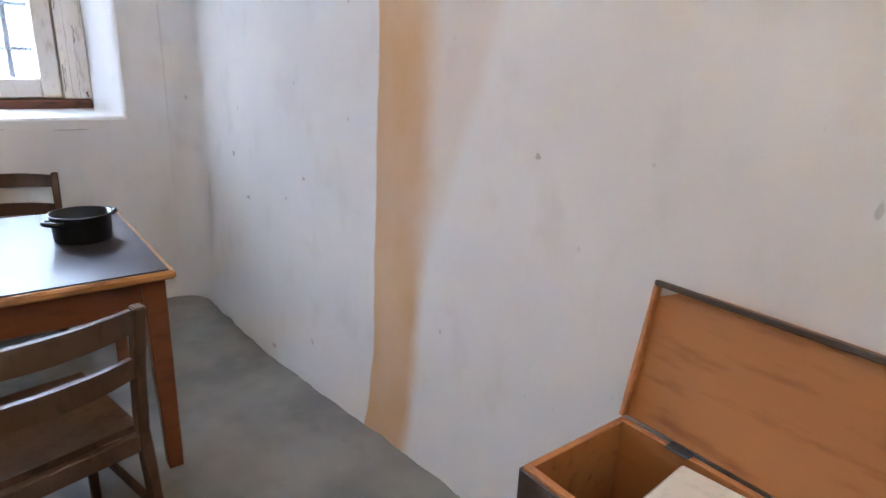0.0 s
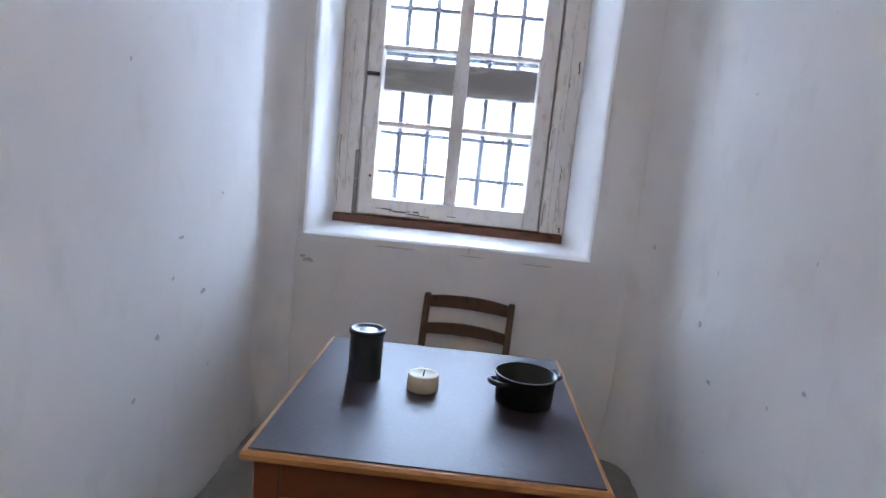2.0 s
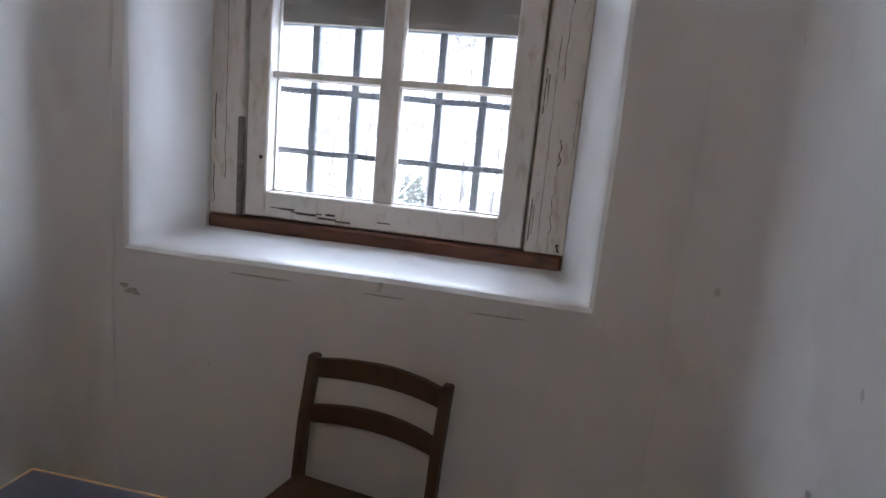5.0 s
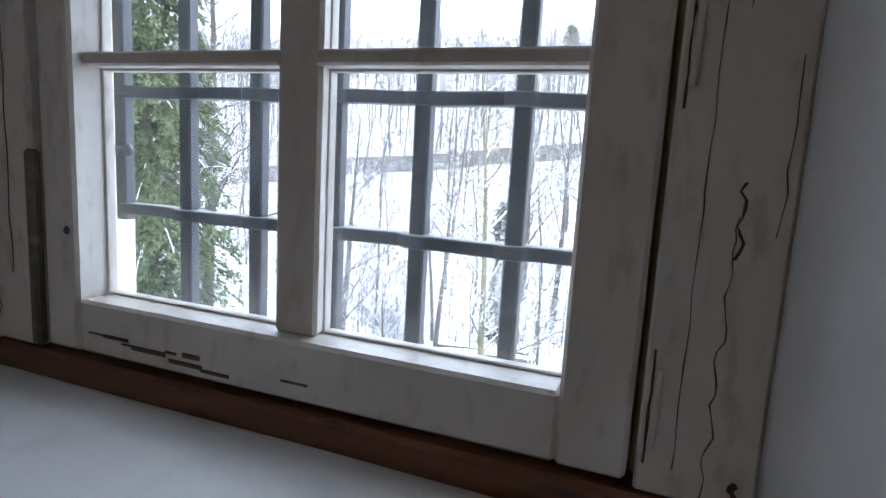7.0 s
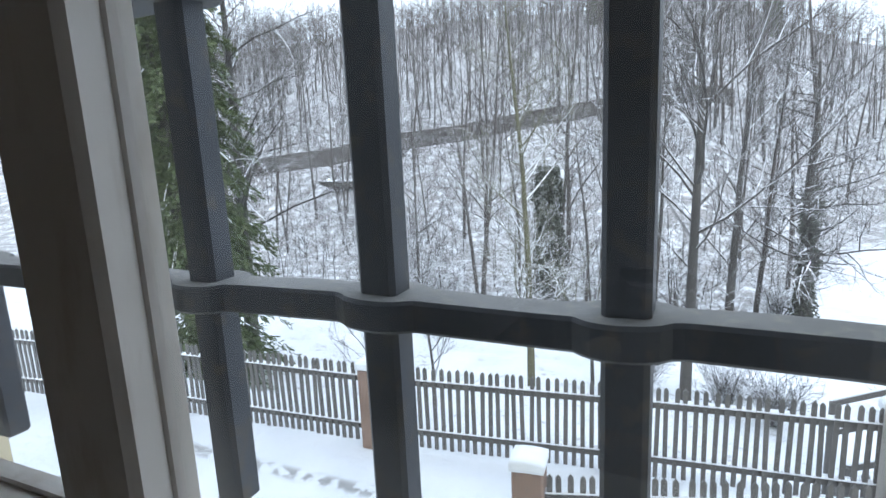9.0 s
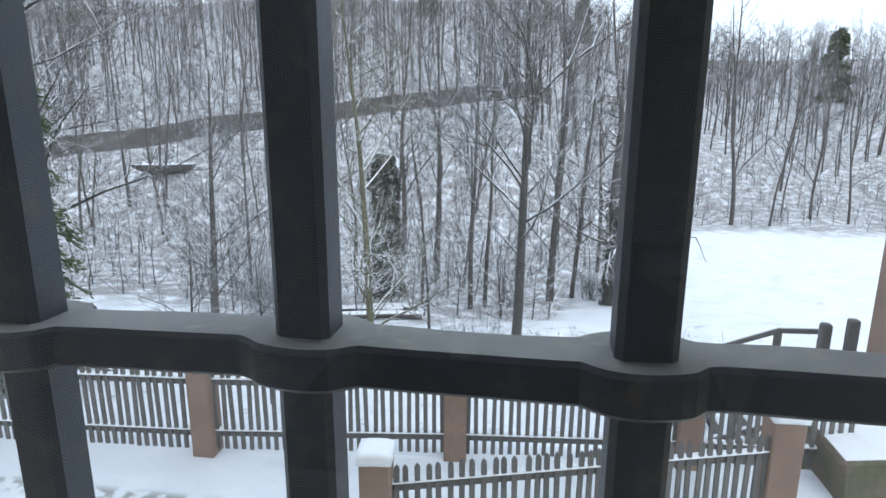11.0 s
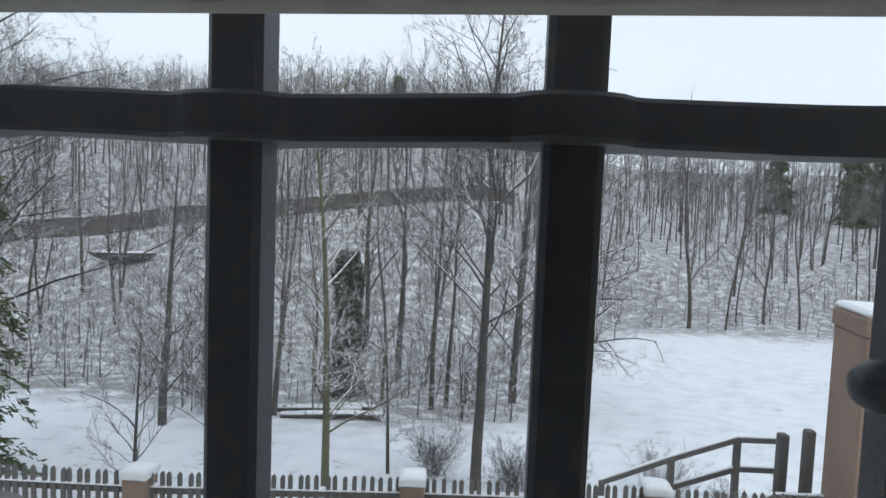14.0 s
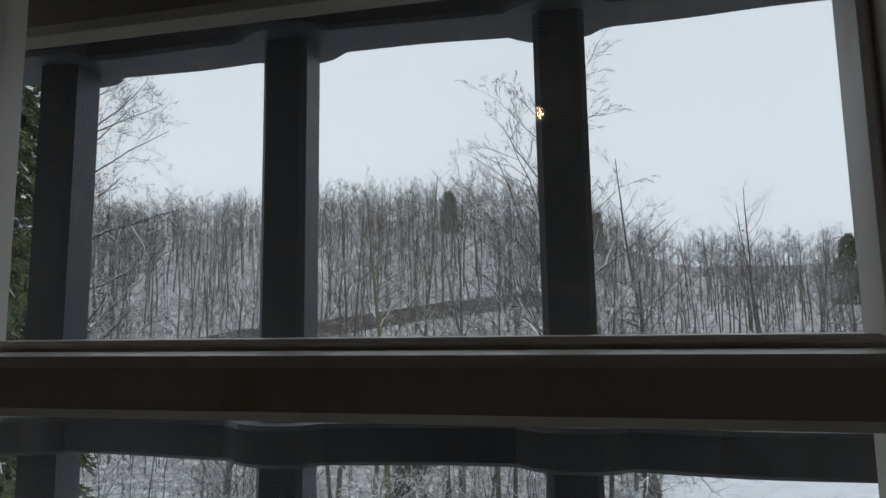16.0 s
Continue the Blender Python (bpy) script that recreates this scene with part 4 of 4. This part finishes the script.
# ---- trees ----
def grow(seed, height, r0, depth=4, limbs=14, crown=0.3, spread=55, reach=0.42, twist=0.12, sides=6, fine=3, droop=0.0, lean=0.0, kids=8, lite=False, flat=False, thin=1.0):
    """Vertices and faces of a bare tree: a tapered trunk, limbs, branches and twigs."""
    rg = random.Random(seed)
    verts, faces = [], []

    def limb(start, direction, length, r_start, r_end, n, segs, bend):
        p, d = Vector(start), Vector(direction).normalized()
        pts, prev = [], None
        for i in range(segs + 1):
            r = r_start + (r_end - r_start) * i / segs
            u = d.orthogonal().normalized()
            w = d.cross(u)
            base = len(verts)
            for k in range(n):
                a = k * math.tau / n
                verts.append(tuple(p + r * (math.cos(a) * u + math.sin(a) * w)))
            if prev is not None:
                for k in range(n if n > 2 else 1):
                    faces.append((prev + k, prev + (k + 1) % n, base + (k + 1) % n, base + k))
            prev = base
            pts.append((p.copy(), d.copy(), r))
            p = p + d * (length / segs)
            d = (d + Vector((rg.uniform(-1, 1), rg.uniform(-1, 1), rg.uniform(-0.6, 0.9) - droop)) * bend).normalized()
        return pts

    def spawn(pts, length, level, count, r_scale):
        for c in range(count):
            t = crown + (1 - crown) * ((c + rg.random()) / count) if level == 1 else 0.25 + 0.75 * (c + rg.random()) / count
            i = min(len(pts) - 1, int(t * (len(pts) - 1)))
            p, d, r = pts[i]
            if i < len(pts) - 1:
                p = p.lerp(pts[i + 1][0], t * (len(pts) - 1) - i)
            side = d.orthogonal().normalized()
            side.rotate(Matrix.Rotation(rg.uniform(0, math.tau), 3, d))
            a = radians(spread * rg.uniform(0.7, 1.2) * (1.0 if level == 1 else 0.8))
            nd = d * math.cos(a) + side * math.sin(a) + Vector((0, 0, 0.12))
            ln = length * (reach if level == 1 else 0.5) * rg.uniform(0.6, 1.15) * (1.15 - 0.75 * t if level == 1 else 1.1 - 0.5 * t)
            rr = max(0.003, min(r * 0.55, ln * 0.0118) * r_scale * thin)
            n = 4 if level == 1 and not (lite or flat) else (2 if (lite and level > 1) or (flat and level > 2) else 3)
            segs = (2 if level == 1 else 1) if lite else (5 if level == 1 else (3 - flat if level == 2 else 2 - flat))
            shoot = limb(p, nd, ln, rr, max(0.002, rr * 0.25), n, segs, twist * (1 + 0.3 * level))
            if level < depth:
                spawn(shoot, ln, level + 1, {1: kids, 2: fine + 2, 3: fine}[level], 1.0)

    trunk = limb((0, 0, -0.3), (lean, 0.0, 1), height, r0, r0 * 0.12, sides, 5 if lite else 14, twist * 0.28)
    spawn(trunk, height, 1, limbs, 1.0)
    return verts, faces


def tree(x, y, mat, label, sink=0.0, turn=0.0, **spec):
    v, f = grow(**spec)
    z = ground_z(x, y) - sink
    t = empty("bare_tree", pose(x, y, z, 0, 0, turn), label, "tree")
    # trunk faces come first in the list
    n = 14 * spec.get("sides", 6)
    used = max(max(q) for q in f[:n]) + 1
    raw("trunk", v[:used], f[:n], mat, t, True)
    raw("crown", v[used:], [tuple(k - used for k in q) for q in f[n:]], mat, t)
    return t


tree(-3.0, 11.2, BARK_GREEN, "slender young tree with greenish bark and snow on its branches", seed=11, height=8.3, r0=0.095, limbs=38, crown=0.16, spread=66, reach=0.27, fine=3)
tree(-0.12, 11.6, BARK, "tall bare tree with snow-dusted branches beyond the fence", seed=5, height=10.0, r0=0.12, limbs=36, crown=0.3, spread=56, reach=0.38, fine=4)
meadow_tree = tree(2.8, 20.8, BARK, "thick-trunked ivied bare tree at the meadow's edge", seed=21, height=8.2, r0=0.27, limbs=46, crown=0.22, spread=80, reach=0.42, fine=3, kids=9, droop=0.12, twist=0.17, thin=1.5)
tree(-10.5, 11.4, BARK, "large spreading bare tree beside the evergreen", seed=33, height=11.0, r0=0.19, limbs=46, crown=0.3, spread=66, reach=0.42, fine=4, kids=10, lean=0.02, twist=0.17, droop=0.1, thin=0.8)
tree(-8.3, 14.5, BARK, "bushy bare tree behind the evergreen", seed=34, height=7.0, r0=0.12, limbs=40, crown=0.14, spread=52, reach=0.36, fine=3, kids=9, twist=0.16, thin=0.8)
tree(-5.6, 9.2, BARK, "small bare shrub-like tree behind the fence", seed=41, height=3.4, r0=0.045, limbs=16, crown=0.2, spread=45, reach=0.5, depth=3)
tree(-4.4, 9.6, BARK, "small bare sapling behind the fence", seed=42, height=3.2, r0=0.04, limbs=16, crown=0.25, spread=42, reach=0.5, depth=3)
tree(-2.0, 12.4, BARK, "thin bare sapling in the snow", seed=43, height=4.2, r0=0.05, limbs=18, crown=0.15, spread=60, reach=0.35, depth=3)
tree(-1.9, 19.3, BARK, "thin dark woodland trunk", seed=51, height=9.5, r0=0.1, limbs=18, crown=0.4, spread=45, reach=0.28, depth=3)
tree(-1.45, 19.7, BARK, "thin dark woodland trunk", seed=52, height=8.8, r0=0.09, limbs=18, crown=0.4, spread=45, reach=0.28, depth=3)
tree(-3.7, 23.2, BARK, "straight dark woodland tree", seed=53, height=10, r0=0.16, limbs=20, crown=0.35, spread=48, reach=0.3, depth=3)
tree(0.75, 21.0, BARK, "bare tree with ivy about its foot", seed=54, height=9.5, r0=0.15, limbs=20, crown=0.2, spread=50, reach=0.32, depth=3)

# woodland trees that can be told apart: a few kinds, set out over the slope
kinds = []
for k in range(7):
    t = tree(-70 + 3 * k, 72, BARK_FAR, "bare grey woodland tree on the snowy slope", seed=100 + k, height=10.5 + k % 4 * 1.4, r0=0.085 + 0.02 * (k % 4), limbs=22, crown=0.2 + 0.06 * (k % 3), spread=54 + 6 * (k % 3), reach=0.33, depth=3, sides=5, kids=8, fine=2, twist=0.22, flat=True, thin=0.8, lean=0.05 * (k % 3 - 1))
    t["group"] = "woodland trees"
    kinds.append(t)
wr = random.Random(77)
placed = []
tries = 0
while len(placed) < 165 and tries < 9000:
    tries += 1
    y = wr.uniform(17, 58) if wr.random() < 0.78 else wr.uniform(58, 85)
    x = wr.uniform(-1.7 if y < 40 else -1.25, 0.75) * y
    start = 17 + 25 * smooth(-1, 9, x)
    # trees stand in loose clusters
    if y < start or noise.noise((x * 0.12, y * 0.12, 5)) < wr.uniform(-0.6, 0.25):
        continue
    if any((x - a) ** 2 + (y - b) ** 2 < 1.2 for a, b in placed) or (abs(x + 5.1) < 1.2 and y < 21):
        continue
    placed.append((x, y))
    # crowns stay under the ridge line
    s = min(wr.uniform(0.6, 1.2), (1.2 + 0.24 * y - ground_z(x, y)) / 13.5)
    c = copy_thing(wr.choice(kinds), pose(x, y, ground_z(x, y), wr.uniform(-4, 4), wr.uniform(-4, 4), wr.uniform(0, 360)))
    c.scale = (s, s, s)

# the far wood on the hillside, too many to count
fv, ff = [], []
smalls = [grow(seed=200 + k, height=11, r0=0.1, limbs=13, crown=0.3, spread=60, reach=0.4, depth=2, sides=3, twist=0.22, kids=14, lite=True) for k in range(7)]
for k in range(1850):
    y = wr.uniform(48, 185)
    x = wr.uniform(-1.6 if y < 100 else -1.2, 0.95) * y
    if y < 46 + 12 * smooth(0, 10, x):
        continue
    v, f = wr.choice(smalls)
    s, a = wr.uniform(0.6, 1.12), wr.uniform(0, math.tau)
    lx, ly = wr.uniform(-0.06, 0.06), wr.uniform(-0.06, 0.06)
    ca, sa, z = math.cos(a) * s, math.sin(a) * s, ground_z(x, y)
    base = len(fv)
    fv.extend((x + ca * p[0] - sa * p[1] + lx * p[2], y + sa * p[0] + ca * p[1] + ly * p[2], z + s * p[2]) for p in v)
    ff.extend(tuple(i + base for i in q) for q in f)
wood = raw("hillside_woods", fv, ff, BARK_FAR)
tagged(wood, "dense bare grey woods covering the far hillside", "woods", kind="stuff")


def leaf_cloud(rg, count, place, size, tilt=0.8):
    """Many small folded leaves at places given by a function."""
    v, f = [], []
    for _ in range(count):
        p = Vector(place(rg))
        d = Vector((rg.uniform(-1, 1), rg.uniform(-1, 1), rg.uniform(-tilt, tilt * 0.5))).normalized()
        u = d.orthogonal().normalized()
        u.rotate(Matrix.Rotation(rg.uniform(0, math.tau), 3, d))
        s = size * rg.uniform(0.6, 1.3)
        b = len(v)
        v += [tuple(p), tuple(p + d * s * 0.5 + u * s * 0.22 + Vector((0, 0, 0.03 * s))), tuple(p + d * s), tuple(p + d * s * 0.5 - u * s * 0.22 + Vector((0, 0, 0.03 * s)))]
        f += [(b, b + 1, b + 2), (b, b + 2, b + 3)]
    return v, f


def conifer(rg, height, radius, sprays, needles, size):
    """Drooping sprays set round a stem, each hung with narrow needles; some sprays also carry snow."""
    v, f, snow = [], [], []
    for k in range(sprays):
        t = (k + rg.random()) / sprays
        a = rg.uniform(0, math.tau)
        ln = (radius * (1 - t) ** 0.6 + 0.18) * rg.uniform(0.55, 1.1)
        out = Vector((math.cos(a), math.sin(a), 0))
        side = Vector((-out.y, out.x, 0))
        z0 = 0.3 + (height - 0.5) * t
        for _ in range(needles):
            q = rg.random() ** 0.6
            sag = 0.12 * q - 0.62 * q * q
            wide = rg.uniform(-1, 1) * 0.3 * ln * (1.05 - q)
            p = out * (ln * q) + side * wide + Vector((0, 0, z0 + ln * sag - abs(wide) * 0.25 + rg.uniform(-0.05, 0.02)))
            d = (out * rg.uniform(0.2, 1.0) + side * rg.uniform(-0.8, 0.8) + Vector((0, 0, rg.uniform(-1.0, 0.05)))).normalized()
            u = d.orthogonal().normalized()
            u.rotate(Matrix.Rotation(rg.uniform(0, math.tau), 3, d))
            s = size * rg.uniform(0.6, 1.4)
            b = len(v)
            v += [tuple(p - u * s * 0.09), tuple(p + d * s * 0.6 + u * s * 0.16), tuple(p + d * s), tuple(p + d * s * 0.5 - u * s * 0.14)]
            f += [(b, b + 1, b + 2, b + 3)]
        if k % 8 == 0:
            snow.append([(out * (ln * q) + Vector((0, 0, z0 + ln * (0.12 * q - 0.62 * q * q) + 0.03)), side * (0.025 * (1.1 - q))) for q in (0.55, 0.65, 0.75, 0.85)])
    sv, sf = [], []
    for strip in snow:
        for i, (p, w) in enumerate(strip):
            b = len(sv)
            sv += [tuple(p - w), tuple(p + Vector((0, 0, 0.025))), tuple(p + w)]
            if i:
                sf += [(b - 3, b - 2, b + 1, b), (b - 2, b - 1, b + 2, b + 1)]
    return v, f, sv, sf


er = random.Random(9)


def evergreen(x, y, height, radius, sprays, needles, size, label, r0=0.2):
    ob = empty("evergreen_tree", pose(x, y, ground_z(x, y)), label, "tree", "evergreens")
    tv, tf = grow(seed=61, height=height * 0.96, r0=r0, limbs=50, crown=0.04, spread=84, reach=0.09, depth=1)
    raw("trunk", tv, tf, BARK, ob)
    cv, cf, sv, sf = conifer(er, height, radius, sprays, needles, size)
    raw("crown", cv, cf, LEAF, ob)
    raw("snow_cover", sv, sf, SNOW, ob)["label"] = "lines of snow on the drooping sprays"
    return ob


evergreen(-9.7, 9.0, 13.0, 1.85, 900, 92, 0.135, "tall dark green evergreen dusted with snow")
for x, y, h, r in ((52, 96, 13, 3.0), (57, 98, 15, 3.4), (61, 104, 14, 3.2), (47, 110, 12, 2.8), (-22, 120, 9, 2.0), (8, 135, 9, 2.0)):
    evergreen(x, y, h, r, 130, 22, 0.9, "dark evergreen standing in the far woods", 0.25)

stump = empty("ivy_clad_trunk", pose(-5.1, 20.6, ground_z(-5.1, 20.6)), "broken trunk thickly wrapped in dark ivy", "tree")
sv, sf = grow(seed=62, height=5.2, r0=0.35, limbs=8, crown=0.5, spread=40, reach=0.12, depth=1)
raw("trunk", sv, sf, BARK, stump)


def ivy_place(rg):
    t = rg.random()
    a = rg.uniform(0, math.tau)
    r = (0.5 + 0.12 * math.sin(t * 17 + a * 2)) * (1.05 - 0.25 * t) * rg.uniform(0.75, 1.05)
    return (r * math.cos(a), r * math.sin(a), 5.1 * t)


iv, jf = leaf_cloud(er, 5000, ivy_place, 0.16)
raw("ivy", iv, jf, IVY, stump)


mv, mf = leaf_cloud(er, 2600, lambda rg: tuple(c * k for c, k in zip(ivy_place(rg), (0.62, 0.62, 0.85))), 0.12)
raw("ivy", mv, mf, IVY, meadow_tree)["label"] = "dull ivy climbing the trunk"


def bush(x, y, r, h, seed, label):
    rg = random.Random(seed)
    v, f = [], []
    for k in range(44):
        a, q = rg.uniform(0, math.tau), rg.uniform(0, r * 0.35)
        bv, bf = grow(seed=seed * 50 + k, height=h * rg.uniform(0.6, 1.1), r0=0.012, limbs=9, crown=0.25, spread=45, reach=0.4, depth=2, sides=3, twist=0.3, kids=5, lite=True)
        m = pose(q * math.cos(a), q * math.sin(a), 0.1, rg.uniform(-38, 38), rg.uniform(-38, 38), 0)
        b = len(v)
        v += [tuple(m @ Vector(p)) for p in bv]
        f += [tuple(i + b for i in t) for t in bf]
    ob = raw("bare_bush", v, f, BARK, None)
    ob.matrix_basis = pose(x, y, ground_z(x, y))
    return tagged(ob, label, "bush")


bush(3.6, 12.4, 1.2, 1.25, 3, "round bare bush dusted with snow")
bush(1.35, 11.4, 0.4, 1.5, 4, "narrow tuft of bare stems in the snow")
bush(4.6, 11.8, 0.8, 0.9, 6, "low bare bush beside the steps")
bush(2.2, 21.5, 0.9, 1.6, 7, "bare bush under the thick tree")
bush(-1.0, 12.6, 0.7, 1.4, 8, "bare stems in the snow beyond the fence")
bush(-6.8, 15.0, 1.0, 1.9, 9, "bare undergrowth in the snow")
bush(-8.2, 17.0, 1.2, 2.0, 10, "bare undergrowth in the snow")
bush(0.6, 12.0, 0.8, 1.3, 12, "bare stems round the tall tree's foot")

# thin undergrowth all over the wood's floor
uv, uf = [], []
smalls = [grow(seed=300 + k, height=1.3, r0=0.014, limbs=9, crown=0.15, spread=50, reach=0.55, depth=2, kids=5, sides=3, twist=0.35, lite=True) for k in range(5)]
for k in range(2000):
    y = wr.uniform(14.5, 60)
    x = wr.uniform(-1.4, 0.75) * y
    if y < 17 + 25 * smooth(0, 9, x) + 2 * noise.noise((x * 0.3, 0, 0)):
        continue
    v, f = wr.choice(smalls)
    s, a, z, b = wr.uniform(0.5, 2.6), wr.uniform(0, math.tau), ground_z(x, y), len(uv)
    ca, sa = math.cos(a) * s * 1.3, math.sin(a) * s * 1.3
    uv.extend((x + ca * p[0] - sa * p[1], y + sa * p[0] + ca * p[1], z + s * p[2]) for p in v)
    uf.extend(tuple(i + b for i in q) for q in f)
tagged(raw("undergrowth", uv, uf, BARK), "thin leafless undergrowth poking through the snow", "undergrowth", kind="stuff")

# fallen logs
for x, y, ln, a in ((-5.2, 17.9, 2.6, 8), (-4.6, 17.2, 3.0, 12), (-4.4, 18.6, 1.6, 4)):
    lg = part("fallen_log", tube([(-ln / 2, 0, 0), (-ln / 6, 0.05, 0.02), (ln / 6, 0.03, 0.04), (ln / 2, 0, 0)], 0.13, 10), BARK)
    lg.matrix_basis = pose(x, y, ground_z(x, y) + 0.12, 0, 0, a)
    tagged(lg, "dark fallen log lined with snow", "log", "fallen logs")

# long low wall along the path on the hillside
wv, wf = [], []
line = [(-40 + 56 * i / 60, 32.5 + 31 * (i / 60) ** 0.85) for i in range(45)]
for i, (x, y) in enumerate(line):
    z = ground_z(x, y) - 0.2
    hgt = 1.55 + 0.08 * noise.noise((x, y, 0))
    wv += [(x, y, z), (x, y, z + hgt), (x - 0.2, y + 0.45, z + hgt), (x - 0.2, y + 0.45, z)]
    if i:
        b = 4 * i
        wf += [(b - 4 + k, b + k, b + (k + 1) % 4, b - 4 + (k + 1) % 4) for k in range(4)]
wf += [(0, 1, 2, 3), (len(wv) - 1, len(wv) - 2, len(wv) - 3, len(wv) - 4)]
lw = raw("hillside_wall", wv, wf, STONE)
tagged(lw, "long low dark stone wall along the hillside path", "wall", kind="structure")
# upturned boat-shaped trough below that wall
bt = bmesh.new()
rings = []
for i in range(13):
    u = i / 12 * 2 - 1
    w, d = 0.75 * (1 - u * u) ** 0.5 + 0.05, 0.7 * (1 - 0.7 * u * u)
    rings.append([bt.verts.new((u * 1.9, w * s, zz)) for s, zz in ((-1, 0.75), (-0.7, 0.75 - d * 0.7), (0, 0.75 - d), (0.7, 0.75 - d * 0.7), (1, 0.75))])
for a, b in zip(rings, rings[1:]):
    for k in range(4):
        bt.faces.new((a[k], b[k], b[k + 1], a[k + 1]))
    bt.faces.new((a[4], b[4], b[0], a[0])).material_index = 1
bmesh.ops.recalc_face_normals(bt, faces=bt.faces)
boat = part("snow_filled_trough", bt, BARK)
boat.data.materials.append(SNOW)
boat.matrix_basis = pose(-23.2, 35.0, ground_z(-23.2, 35.0) + 0.05, 0, 0, 20)
tagged(boat, "dark boat-shaped trough filled with snow", "trough")
